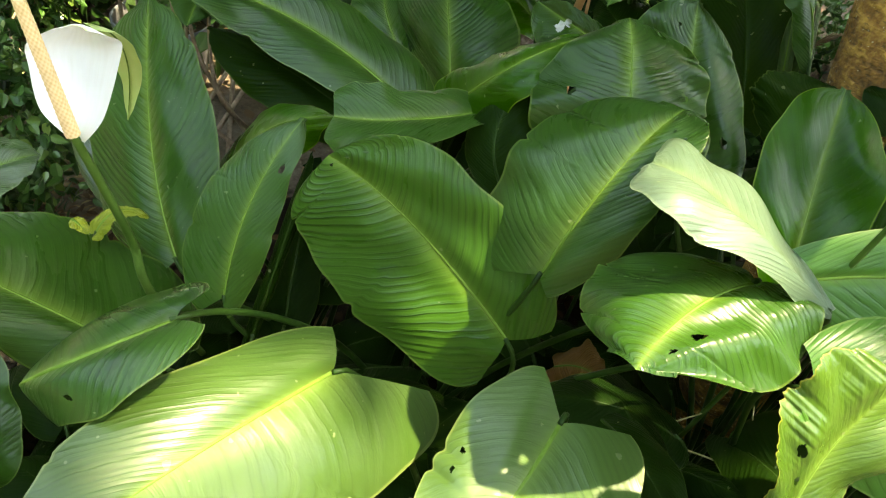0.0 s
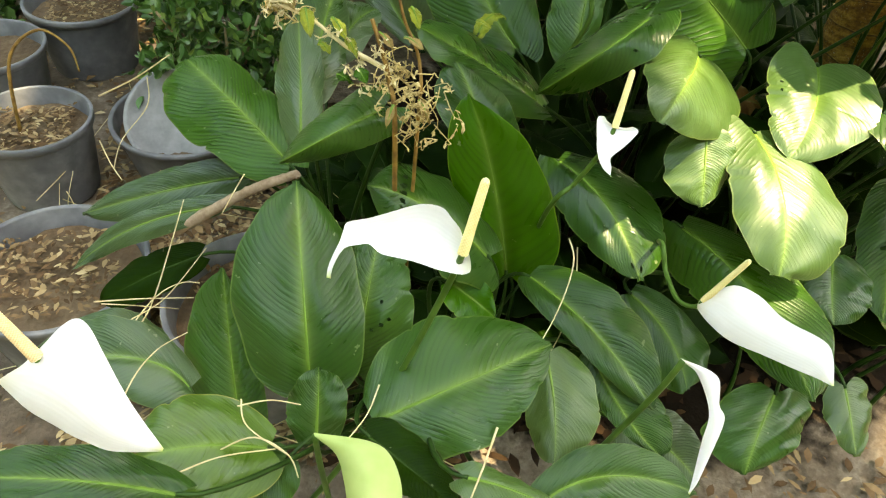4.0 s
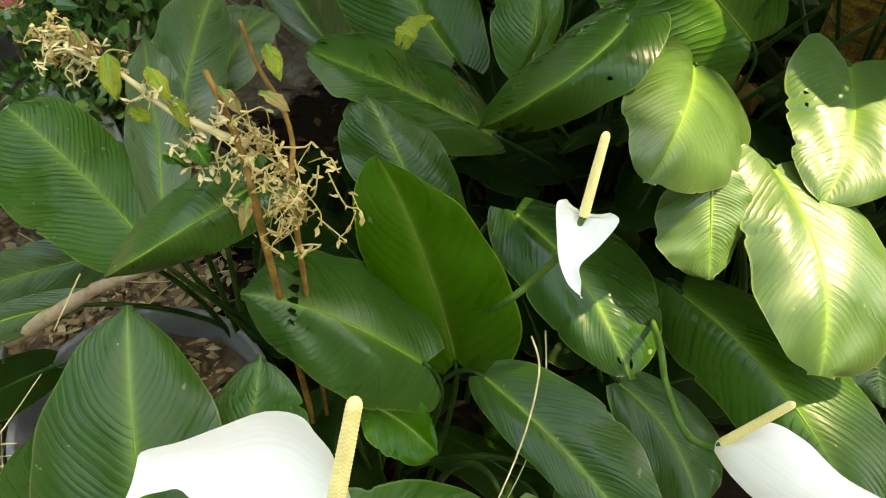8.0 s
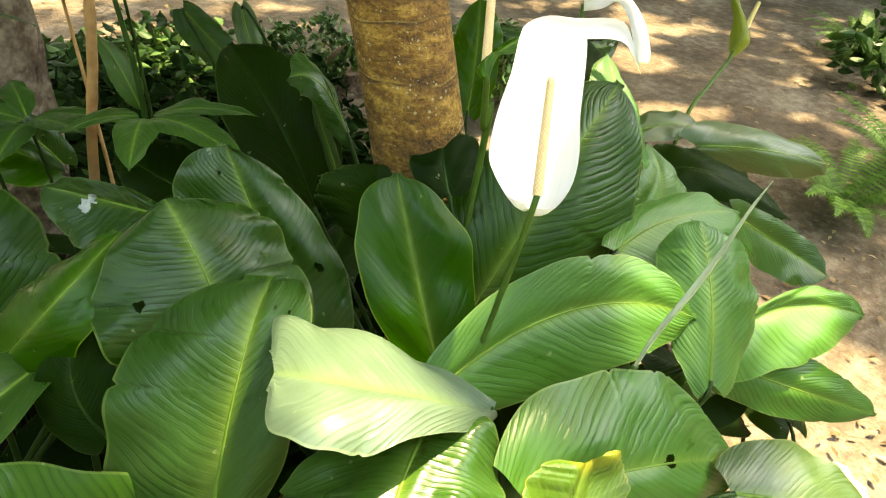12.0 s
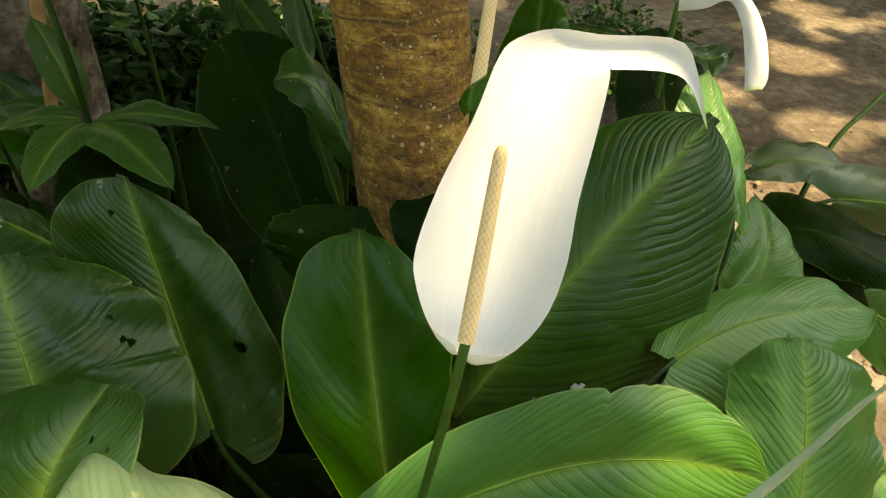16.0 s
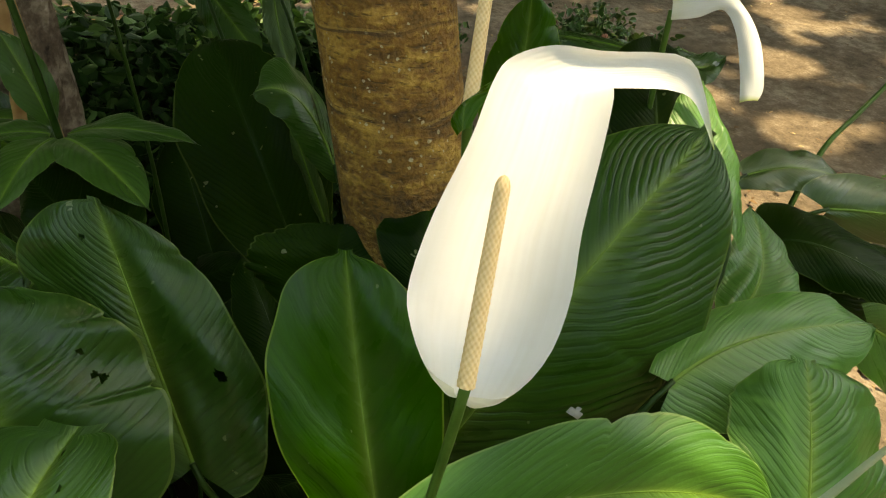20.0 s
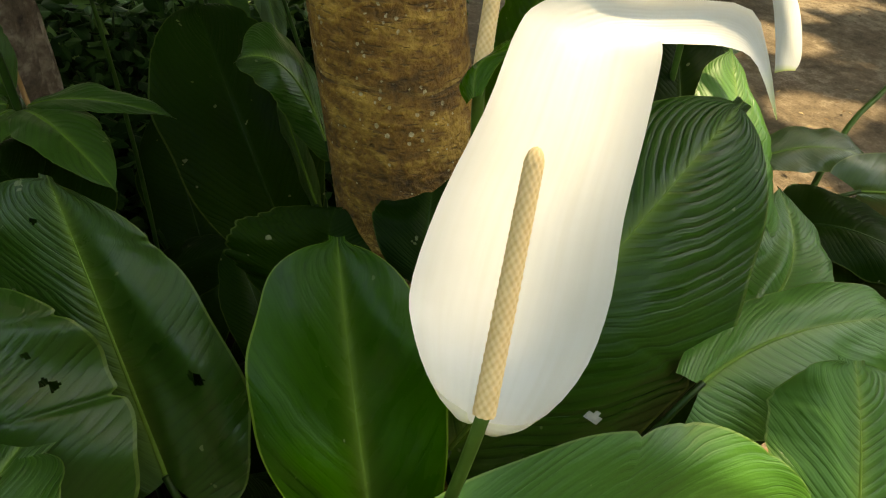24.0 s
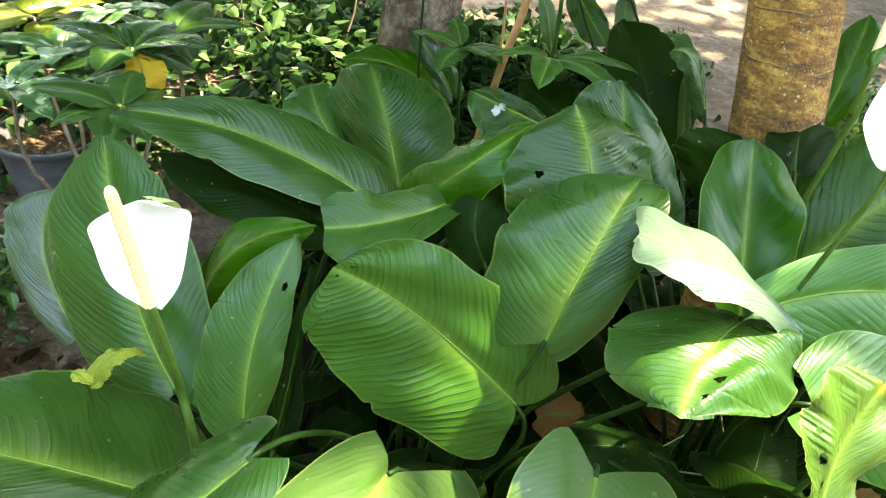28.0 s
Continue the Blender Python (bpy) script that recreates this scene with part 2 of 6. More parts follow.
def spathe_material():
    """White wax with faint lengthwise veins, greenish at the very tip; UV x runs from base to tip."""
    m, n, lk, b = material("spathe_white")
    uv = n.new("ShaderNodeUVMap")
    sep = n.new("ShaderNodeSeparateXYZ")
    lk.new(uv.outputs[0], sep.inputs[0])
    soft = noise_node(n, lk, 14.0, 3.0)
    lines = calc(n, lk, "SINE", calc(n, lk, "ADD", calc(n, lk, "MULTIPLY", sep.outputs[1], 95.0), calc(n, lk, "MULTIPLY", soft.outputs[0], 9.0)))
    base = ramp(n, lk, soft.outputs[0], ((0.3, (0.72, 0.715, 0.675)), (0.7, (0.78, 0.775, 0.755)))).outputs[0]
    grain = n.new("ShaderNodeCombineXYZ")
    lk.new(calc(n, lk, "MULTIPLY", sep.outputs[0], 2.5), grain.inputs[0])
    lk.new(calc(n, lk, "MULTIPLY", sep.outputs[1], 16.0), grain.inputs[1])
    streaks = n.new("ShaderNodeTexNoise")
    streaks.inputs["Scale"].default_value, streaks.inputs["Detail"].default_value = 1.0, 4.0
    lk.new(grain.outputs[0], streaks.inputs["Vector"])
    base = mix(n, lk, ramp(n, lk, streaks.outputs[0], ((0.45, (0, 0, 0)), (0.75, (0.25, 0.25, 0.25)))).outputs[0], base, (0.62, 0.58, 0.48))
    tip = ramp(n, lk, sep.outputs[0], ((0.93, (0, 0, 0)), (1.0, (1, 1, 1)))).outputs[0]
    heart = ramp(n, lk, sep.outputs[0], ((0.0, (0.5, 0.5, 0.5)), (0.16, (0, 0, 0)))).outputs[0]
    base = mix(n, lk, tip, base, (0.50, 0.56, 0.16))
    base = mix(n, lk, heart, base, (0.62, 0.58, 0.30))
    lk.new(base, b.inputs["Base Color"])
    b.inputs["Roughness"].default_value = 0.45
    b.inputs["Specular IOR Level"].default_value = 0.3
    bump(n, lk, b, lines, 0.12, 0.0004)
    tr = n.new("ShaderNodeBsdfTranslucent")
    lk.new(base, tr.inputs[0])
    ms = n.new("ShaderNodeMixShader")
    ms.inputs[0].default_value = 0.3
    lk.new(b.outputs[0], ms.inputs[1])
    lk.new(tr.outputs[0], ms.inputs[2])
    lk.new(ms.outputs[0], n["Material Output"].inputs[0])
    return m


SPATHE = spathe_material()
SPATHE_GREEN = plain_material("spathe_greenish", ((0.3, (0.30, 0.42, 0.12)), (0.7, (0.48, 0.56, 0.22))), 8, 0.5, 0.0003, 30.0, glow=0.25)
SPATHE_FADED = plain_material("spathe_faded", ((0.3, (0.30, 0.37, 0.22)), (0.7, (0.46, 0.52, 0.37))), 14, 0.5, 0.0003, 30.0, glow=0.15)
WHITE_MARK = plain_material("white_mark", ((0.3, (0.22, 0.25, 0.2)), (0.7, (0.5, 0.52, 0.47))), 90, 0.8, 0.001)


def spadix_material(name, gap, bead):
    """Packed blunt beads in slanting rows; UV x runs round the spike, y along it."""
    m, n, lk, b = material(name)
    uv = n.new("ShaderNodeUVMap")
    sep = n.new("ShaderNodeSeparateXYZ")
    lk.new(uv.outputs[0], sep.inputs[0])
    round_way = calc(n, lk, "ADD", calc(n, lk, "MULTIPLY", sep.outputs[0], 2 * math.pi * BEADS_ROUND), calc(n, lk, "MULTIPLY", sep.outputs[1], 2.5))
    knob = calc(n, lk, "MULTIPLY", calc(n, lk, "COSINE", round_way), calc(n, lk, "COSINE", calc(n, lk, "MULTIPLY", sep.outputs[1], 2 * math.pi * BEADS_ALONG)))
    dust = noise_node(n, lk, 240.0, 3.0)
    tone = calc(n, lk, "ADD", calc(n, lk, "MULTIPLY", knob, 0.26), calc(n, lk, "MULTIPLY", dust.outputs[0], 0.6))
    lk.new(ramp(n, lk, tone, ((0.0, gap), (0.45, bead))).outputs[0], b.inputs["Base Color"])
    b.inputs["Roughness"].default_value = 0.7
    b.inputs["Specular IOR Level"].default_value = 0.2
    bump(n, lk, b, dust.outputs[0], 0.4, 0.0006)
    return m


BEADS_ROUND, BEADS_ALONG = 9, 24
SPADIX = spadix_material("spadix_cream", (0.66, 0.44, 0.20), (0.79, 0.58, 0.33))
SPADIX_GREEN = spadix_material("spadix_yellow", (0.68, 0.56, 0.22), (0.80, 0.68, 0.33))


# ---- building helpers ----
def mesh(name, verts, faces, mat, uvs=None, smooth=True):
    me = bpy.data.meshes.new(name)
    me.from_pydata(np.asarray(verts, float).tolist(), [], faces.tolist() if isinstance(faces, np.ndarray) else [tuple(map(int, f)) for f in faces])
    if uvs is not None:
        layer = me.uv_layers.new(name="UVMap")
        idx = np.empty(len(me.loops), dtype=np.int32)
        me.loops.foreach_get("vertex_index", idx)
        layer.data.foreach_set("uv", np.asarray(uvs, dtype=np.float32)[idx].ravel())
    me.materials.append(mat)
    if smooth:
        me.polygons.foreach_set("use_smooth", [True] * len(me.polygons))
    me.update()
    return me


def thing(name, x, y, z, label, category, group="", kind=""):
    ob = new(name)
    ob.location = (x, y, z)
    ob.empty_display_size = 0.05
    return tagged(ob, label, category, group, kind)


def under(ob, parent, label=""):
    """Hang ob, whose mesh is in world metres, under parent."""
    ob.parent = parent
    if parent.parent is None:
        ob.location = -parent.location
    if label:
        ob["label"] = label
    return ob


def part(name, data, parent, label=""):
    return under(new(name, data), parent, label)


def bezier(p, n):
    t = np.linspace(0, 1, n)[:, None]
    p = [np.asarray(q, float) for q in p]
    if len(p) == 3:
        return (1 - t) ** 2 * p[0] + 2 * t * (1 - t) * p[1] + t ** 2 * p[2]
    return (1 - t) ** 3 * p[0] + 3 * t * (1 - t) ** 2 * p[1] + 3 * t * t * (1 - t) * p[2] + t ** 3 * p[3]


def tube(path, radii, sides=8, squash=1.0, ends=True):
    """Vertices, faces and UVs of a round stem along path."""
    path = np.asarray(path, float)
    n = len(path)
    radii = np.broadcast_to(np.asarray(radii, float), (n,))
    tan = np.gradient(path, axis=0)
    tan /= np.linalg.norm(tan, axis=1)[:, None] + 1e-12
    ref = np.array([0.0, 0, 1]) if abs(tan[0][2]) < 0.9 else np.array([1.0, 0, 0])
    verts = []
    side = np.cross(tan[0], ref)
    for i in range(n):
        side = side - tan[i] * (side @ tan[i])
        side /= np.linalg.norm(side) + 1e-12
        other = np.cross(tan[i], side)
        for k in range(sides):
            a = 2 * math.pi * k / sides
            verts.append(path[i] + radii[i] * (math.cos(a) * side + squash * math.sin(a) * other))
    faces = [(i * sides + k, i * sides + (k + 1) % sides, (i + 1) * sides + (k + 1) % sides, (i + 1) * sides + k) for i in range(n - 1) for k in range(sides)]
    if ends:
        faces += [tuple(reversed(range(sides))), tuple(range((n - 1) * sides, n * sides))]
    return verts, faces


def join(pieces):
    verts, faces = [], []
    for v, f in pieces:
        o = len(verts)
        verts += list(v)
        faces += [tuple(i + o for i in q) for q in f]
    return verts, faces


def swell(seed, s, u, n=5):
    """A smooth uneven field over a blade, about -1 to 1."""
    r = np.random.default_rng(seed)
    out = 0
    for k in range(n):
        fs, fu = r.uniform(3, 16), r.uniform(-8, 8)
        out = out + r.uniform(0.4, 1.0) * np.sin(fs * s + fu * u + r.uniform(0, 6.28))
    return out / (0.55 * n)


def waves(seed, s, u):
    r = np.random.default_rng(seed)
    a = r.uniform(0, 6.28, 6)
    return (np.sin(7 * s + a[0] + 2 * np.sign(u)) + 0.6 * np.sin(15 * s + a[1] + np.sign(u)) + 0.35 * np.sin(31 * s + a[2] * np.sign(u))) / 1.6


leaf_count = [0]


def leaf(plant, b, m, t, l, r, mat=None, lobe=0.10, wave=0.008, bulge=0.10, tipbend=0.0, holes=(), stalk=True, rib=1.0, rise=0.40, taper=0.60, ragged=0.0, label="", crown=None, res=1.0, buckle=1.0, nicks=5, tail=0.05, marks=()):
    """A blade whose midrib runs from b through m to t, and whose sides reach l and r at half its length."""
    leaf_count[0] += 1
    seed = leaf_count[0]
    mat = mat or LEAF
    b, m, t, l, r = (np.asarray(q, float) for q in (b, m, t, l, r))
    ctrl = 2 * m - (b + t) / 2
    fine = res * (3.4 if holes else 2.0 if marks else 1.5 if ragged else 1.0)
    ns, nu = int(64 * fine), 2 * int(13 * fine)
    s = np.linspace(0, 1, ns + 1)[:, None, None]
    u = np.linspace(-1, 1, nu + 1)[None, :, None]
    mid = (1 - s) ** 2 * b + 2 * s * (1 - s) * ctrl + s ** 2 * t
    way = (t - b) / np.linalg.norm(t - b)
    length = np.linalg.norm(m - b) + np.linalg.norm(t - m)
    normal = np.cross(r - l, t - b)
    normal /= np.linalg.norm(normal)
    if normal[2] < 0:
        normal = -normal
    raw = lambda x: (x + 0.012) ** rise * np.clip(1.004 - x, 0.0, 2.0) ** taper
    prof = raw(np.minimum(s / (1 - 0.5 * tail), 1.0)) / raw(0.5)
    prof = np.maximum(prof, np.clip((1.0 - s) / (tail + 1e-6), 0, 1) ** 1.2 * 0.10 * (s > 0.5))
    rg = np.random.default_rng(seed + 500)
    sg = np.sign(u)
    prof = prof * (1 + 0.032 * np.sin(11 * s + seed + 2.0 * sg) + 0.018 * np.sin(23 * s + 2.3 * seed + 3.0 * sg))
    for k in range(nicks):
        ps, pd, pw, pu = rg.uniform(0.3, 0.97), rg.uniform(0.02, 0.075), rg.uniform(0.006, 0.020), rg.choice((-1, 1))
        prof = prof * (1 - pd * np.exp(-((s - ps) / pw) ** 2) * (sg == pu))
    if ragged:
        steps = rg.uniform(1 - ragged, 1.0, (ns + 1, 2))
        for _ in range(2):
            steps[1:-1] = (steps[:-2] + 2 * steps[1:-1] + steps[2:]) / 4
        prof = prof * np.where(u < 0, steps[:, 0][:, None, None], steps[:, 1][:, None, None])
    half = np.where(u < 0, (l - m), (r - m))
    width = (np.linalg.norm(l - m) + np.linalg.norm(r - m)) / 2
    a = np.abs(u)
    grid = mid + prof * a * half
    grid = grid + normal * (bulge * width * a * (1 - a) * 2 * prof - 0.06 * width * a ** 3 * prof)
    grid = grid - way * (lobe * length * a * (1 - s) ** 3) + way * (0.03 * length * a * s * (1 - s) * 4)
    grid = grid + normal * (wave * a ** 2.5 * waves(seed, s, u))
    grid = grid + normal * (buckle * 0.062 * width * swell(seed, s, u) * np.minimum(a * 3, 1.0) * prof)
    grid = grid - normal * (0.035 * width * np.exp(-(a / 0.13) ** 2) * (1 - s))
    if tipbend:
        grid = grid - normal * (tipbend * np.clip((s - 0.7) / 0.3, 0, 1) ** 2)
    verts = grid.reshape(-1, 3)
    uvs = np.stack(np.broadcast_arrays(s[..., 0], 0.5 + 0.5 * u[..., 0]), -1).reshape(-1, 2)
    w = nu + 1
    ci, ck = np.meshgrid(np.arange(ns), np.arange(nu), indexing="ij")
    keep = np.ones((ns, nu), bool)
    for hs, hu, hr in holes:
        ds, du = (ci + 0.5) / ns - hs, -1 + (ck + 0.5) * 2 / nu - hu
        wob = 1 + 0.2 * np.sin(3 * np.arctan2(ds, du) + hs * 40)
        keep &= (ds * length) ** 2 + (du * width) ** 2 >= (0.8 * hr * wob) ** 2
    o = (ci * w + ck)[keep]
    faces = np.stack([o, o + 1, o + w + 1, o + w], -1)
    blade = part("leaf", mesh("leaf", verts, faces, mat, uvs), plant, label)
    for ms, mu, mr in marks:
        ds, du = (ci + 0.5) / ns - ms, -1 + (ck + 0.5) * 2 / nu - mu
        o = (ci * w + ck)[(ds * length) ** 2 + (du * width) ** 2 < (mr * (1 + 0.6 * np.sin(4 * np.arctan2(ds, du) + 1))) ** 2]
        part("white_mark", mesh("white_mark", verts + normal * 0.0012, np.stack([o, o + 1, o + w + 1, o + w], -1), WHITE_MARK), blade, "dry white splash mark")
    line = grid[:, nu // 2, :]
    n2 = int(len(line) * 0.96)
    rib = tube(line[:n2] - normal * 0.0008, np.linspace(0.0036 * rib, 0.0005, n2), 8, 0.75)
    part("midrib", mesh("midrib", *rib, MIDRIB_SHADED if mat is LEAF_SHADED else MIDRIB), blade)
    if stalk:
        foot = np.asarray(crown if crown is not None else (plant.location.x, plant.location.y, plant.location.z), float)
        foot = foot + np.array([rg.uniform(-0.05, 0.05), rg.uniform(-0.05, 0.05), 0.0])
        tan = (ctrl - b) / (np.linalg.norm(ctrl - b) + 1e-9)
        drop = max(b[2] - foot[2], 0.05)
        path = bezier((b + tan * 0.004, b - tan * min(0.12, drop * 0.4), foot + np.array([0, 0, drop * 0.5]), foot), 16)
        part("stalk", mesh("stalk", *tube(path, np.linspace(0.0036, 0.0075, 16), 8), STALK), blade)
    return blade


def smooth_rows(rows, n):
    """Catmull-Rom through the rows."""
    rows = np.asarray(rows, float)
    k = len(rows)
    out = []
    for q in np.linspace(0, k - 1, n):
        i = min(int(q), k - 2)
        f = q - i
        p0, p1, p2, p3 = rows[max(i - 1, 0)], rows[i], rows[i + 1], rows[min(i + 2, k - 1)]
        out.append(0.5 * (2 * p1 + (p2 - p0) * f + (2 * p0 - 5 * p1 + 4 * p2 - p3) * f * f + (3 * p1 - p0 - 3 * p2 + p3) * f ** 3))
    return np.array(out)


def flower(plant, ribs, cup=0.25, spadix=None, mat=None, spadix_mat=None, thick=0.007, stem=None, crown=None, label="", lobes=(0.0, 0.0)):
    """A hood spanned by cross ribs, each from one edge to the other, round a knobbly spike, on a long stem."""
    mat, spadix_mat = mat or SPATHE, spadix_mat or SPADIX
    rows = smooth_rows([np.concatenate(q) for q in ribs], 40)
    left, right = rows[:, :3], rows[:, 3:]
    cen = (left + right) / 2
    tan = np.gradient(cen, axis=0)
    across = right - left
    nrm = np.cross(across, tan)
    nrm /= np.linalg.norm(nrm, axis=1)[:, None] + 1e-9
    for i in range(1, len(nrm)):
        if nrm[i] @ nrm[i - 1] < 0:
            nrm[i] = -nrm[i]
    k = 22
    ahead = (cen[14] - cen[0]) / np.linalg.norm(cen[14] - cen[0])
    verts, faces = [], []
    wid = np.linalg.norm(across, axis=1)
    for i in range(40):
        for j in range(k + 1):
            f = j / k
            side, fade = abs(2 * f - 1), max(0.0, 1 - abs(i - 4) / 6)
            push = (lobes[0] if f < 0.5 else lobes[1]) * fade * (4 * side * (1 - side)) ** 0.8
            ripple = 0.012 * wid[i] * math.sin(9 * f + i * 0.22) * math.sin(i * 0.31 + 2)
            verts.append(left[i] * (1 - f) + right[i] * f + nrm[i] * (cup * wid[i] * 4 * f * (1 - f) + ripple) - ahead * push)
    for i in range(39):
        for j in range(k):
            faces.append((i * (k + 1) + j, i * (k + 1) + j + 1, (i + 1) * (k + 1) + j + 1, (i + 1) * (k + 1) + j))
    uvs = [(i / 39, j / k) for i in range(40) for j in range(k + 1)]
    hood = part("flower", mesh("flower", verts, faces, mat, uvs), plant, label)
    base = cen[0]
    if spadix:
        a, e = np.asarray(spadix[0], float), np.asarray(spadix[1], float)
        base = a
        axis = (e - a) / np.linalg.norm(e - a)
        side = np.cross(axis, (0.3, 0.8, 0.2))
        side /= np.linalg.norm(side)
        other = np.cross(axis, side)
        rows_n, ring = 220, 54
        f = np.linspace(0, 1, rows_n + 1)[:, None]
        ang = np.linspace(0, 2 * math.pi, ring, endpoint=False)[None, :]
        rad = thick * (0.96 - 0.2 * f) * np.sqrt(np.clip(1 - np.clip((f - 0.93) / 0.07, 0, 0.999) ** 2.2, 0.001, 1))
        rad = rad * (1 + 0.06 * np.cos(BEADS_ROUND * ang + 2.5 * f) * np.cos(f * 2 * math.pi * BEADS_ALONG))
        sv = a + axis * (f * np.linalg.norm(e - a))[..., None] + rad[..., None] * (np.cos(ang)[..., None] * side + np.sin(ang)[..., None] * other)
        sv = sv.reshape(-1, 3)
        i0, q0 = np.meshgrid(np.arange(rows_n), np.arange(ring), indexing="ij")
        sf = np.stack([i0 * ring + q0, i0 * ring + (q0 + 1) % ring, (i0 + 1) * ring + (q0 + 1) % ring, (i0 + 1) * ring + q0], -1).reshape(-1, 4)
        spuv = np.stack(np.broadcast_arrays(ang / (2 * math.pi), f), -1).reshape(-1, 2)
        part("spadix", mesh("spadix", sv, sf, spadix_mat, spuv), hood)
    if stem is not None:
        path = smooth_rows([base] + [np.asarray(q, float) for q in stem], 24)
    else:
        foot = np.asarray(crown if crown is not None else (plant.location.x, plant.location.y, plant.location.z), float)
        path = bezier((base, base + np.array([0, 0, -0.16]) + (foot - base) * np.array([0.1, 0.1, 0]), foot + np.array([0, 0, 0.3]), foot), 24)
    part("stem", mesh("stem", *tube(path, np.linspace(thick * 0.62, thick * 0.9, 24), 10), STEM), hood)
    return hood


# ---- plants ----
PLANTS = {
    "centre": thing("peace_lily", 0.12, 0.85, 0.0, "tall peace lily with big ribbed dark green leaves", "plant", "peace lilies in the bed"),
    "right": thing("peace_lily", 0.78, 0.78, 0.0, "tall peace lily with white flowers beside a tree trunk", "plant", "peace lilies in the bed"),
    "back": thing("peace_lily", -0.15, 1.15, 0.0, "peace lily with broad green leaves behind the others", "plant", "peace lilies in the bed"),
    "front": thing("peace_lily", 0.25, 0.42, 0.0, "peace lily with drooping leaves in patches of sun", "plant", "peace lilies in the bed"),
    "left": thing("peace_lily", -0.58, 0.30, 0.0, "peace lily with upright leaves and white flowers", "plant", "peace lilies in the bed"),
    "pot": thing("peace_lily", -0.80, 0.66, 0.0, "peace lily with large drooping leaves near the pots", "plant", "peace lilies in the bed"),
}
leaf(PLANTS["centre"], (0.213, 0.679, 0.775), (0.053, 0.758, 0.912), (-0.078, 0.805, 0.984), (0.145, 0.768, 0.985), (-0.039, 0.711, 0.796), wave=.006, lobe=.05, bulge=.07, rise=.22, taper=.30, tail=0.0, holes=((0.93,-0.2,.006),(0.95,0.1,.004),(0.9,-.45,.005)), mat=LEAF_RIBBED)
leaf(PLANTS["centre"], (-0.216, 0.724, 0.759), (-0.190, 0.796, 0.883), (-0.123, 0.885, 0.989), (-0.266, 0.819, 0.874), (-0.144, 0.788, 0.874), mat=LEAF, holes=((0.72,0.55,.009),))
leaf(PLANTS["centre"], (0.231, 0.687, 0.910), (0.291, 0.730, 1.043), (0.378, 0.795, 1.139), (0.186, 0.829, 1.030), (0.359, 0.691, 1.058), mat=LEAF, tipbend=.02, wave=.008, taper=.34, rise=.3, holes=((.93,.1,.004),(.84,.35,.004),(.80,.62,.004)), res=1.5)
leaf(PLANTS["centre"], (0.335, 0.804, 1.021), (0.328, 0.863, 1.123), (0.325, 0.953, 1.180), (0.201, 0.887, 1.068), (0.454, 0.859, 1.108), wave=.01, taper=.42, rise=.3, holes=((.62,.62,.004),(.52,.66,.004),(.50,.70,.005),(.5,-.6,.008)), res=1.5)
leaf(PLANTS["centre"], (0.431, 0.554, 1.061), (0.337, 0.493, 1.069), (0.266, 0.422, 1.045), (0.281, 0.607, 1.026), (0.465, 0.464, 1.043), bulge=.15, wave=.012, lobe=.05, taper=.3, holes=((0.72,0.25,.009),(.86,0.2,.005)))
leaf(PLANTS["centre"], (0.530, 0.544, 1.034), (0.380, 0.571, 1.137), (0.306, 0.657, 1.133), (0.439, 0.711, 1.095), (0.324, 0.516, 1.146), mat=LEAF_SUNLIT, bulge=.16, nicks=1, wave=.007, taper=.35, rise=.75, lobe=.02, rib=.3)
leaf(PLANTS["centre"], (0.148, 0.960, 0.997), (0.026, 0.898, 1.001), (-0.081, 0.899, 0.989), (0.017, 0.946, 1.033), (0.012, 0.810, 1.002), mat=LEAF, wave=.012, taper=.2, tail=0.0)
leaf(PLANTS["centre"], (0.104, 0.998, 0.981), (0.172, 0.939, 1.090), (0.279, 0.997, 1.123), (0.137, 1.027, 1.057), (0.200, 0.900, 1.061), mat=LEAF_YOUNG, wave=.012)
leaf(PLANTS["back"], (0.013, 1.079, 0.935), (-0.190, 1.193, 0.998), (-0.407, 1.216, 1.036), (-0.125, 1.248, 1.027), (-0.231, 1.116, 0.977), mat=LEAF)
leaf(PLANTS["back"], (-0.040, 1.099, 0.853), (-0.184, 1.181, 0.895), (-0.359, 1.263, 0.925), (-0.128, 1.214, 0.913), (-0.238, 1.129, 0.854), mat=LEAF_SHADED)
leaf(PLANTS["back"], (0.122, 1.269, 0.827), (0.102, 1.365, 0.943), (0.085, 1.510, 1.018), (-0.002, 1.524, 0.926), (0.240, 1.342, 0.974), wave=.008, mat=LEAF_RIBBED)
leaf(PLANTS["back"], (0.011, 1.428, 0.847), (-0.030, 1.486, 0.904), (-0.042, 1.577, 0.933), (-0.112, 1.510, 0.899), (0.022, 1.545, 0.920))
leaf(PLANTS["back"], (0.361, 1.128, 1.055), (0.310, 1.206, 1.055), (0.253, 1.271, 1.062), (0.318, 1.210, 1.083), (0.261, 1.156, 1.012), marks=((.55,.1,.009),(.60,.2,.004),(.52,-.05,.004)))
leaf(PLANTS["back"], (0.460, 1.173, 1.022), (0.414, 1.249, 1.049), (0.383, 1.334, 1.062), (0.480, 1.283, 1.073), (0.375, 1.214, 1.021), mat=LEAF_SHADED)
leaf(PLANTS["right"], (0.469, 0.873, 0.935), (0.457, 0.968, 1.082), (0.448, 1.036, 1.188), (0.365, 1.019, 1.104), (0.548, 0.916, 1.052), wave=.01, holes=((.78,-.35,.005),(.35,.6,.008)))
leaf(PLANTS["right"], (0.720, 1.236, 0.886), (0.692, 1.320, 1.046), (0.696, 1.517, 1.143), (0.580, 1.307, 1.076), (0.775, 1.310, 1.110), mat=LEAF_SHADED)
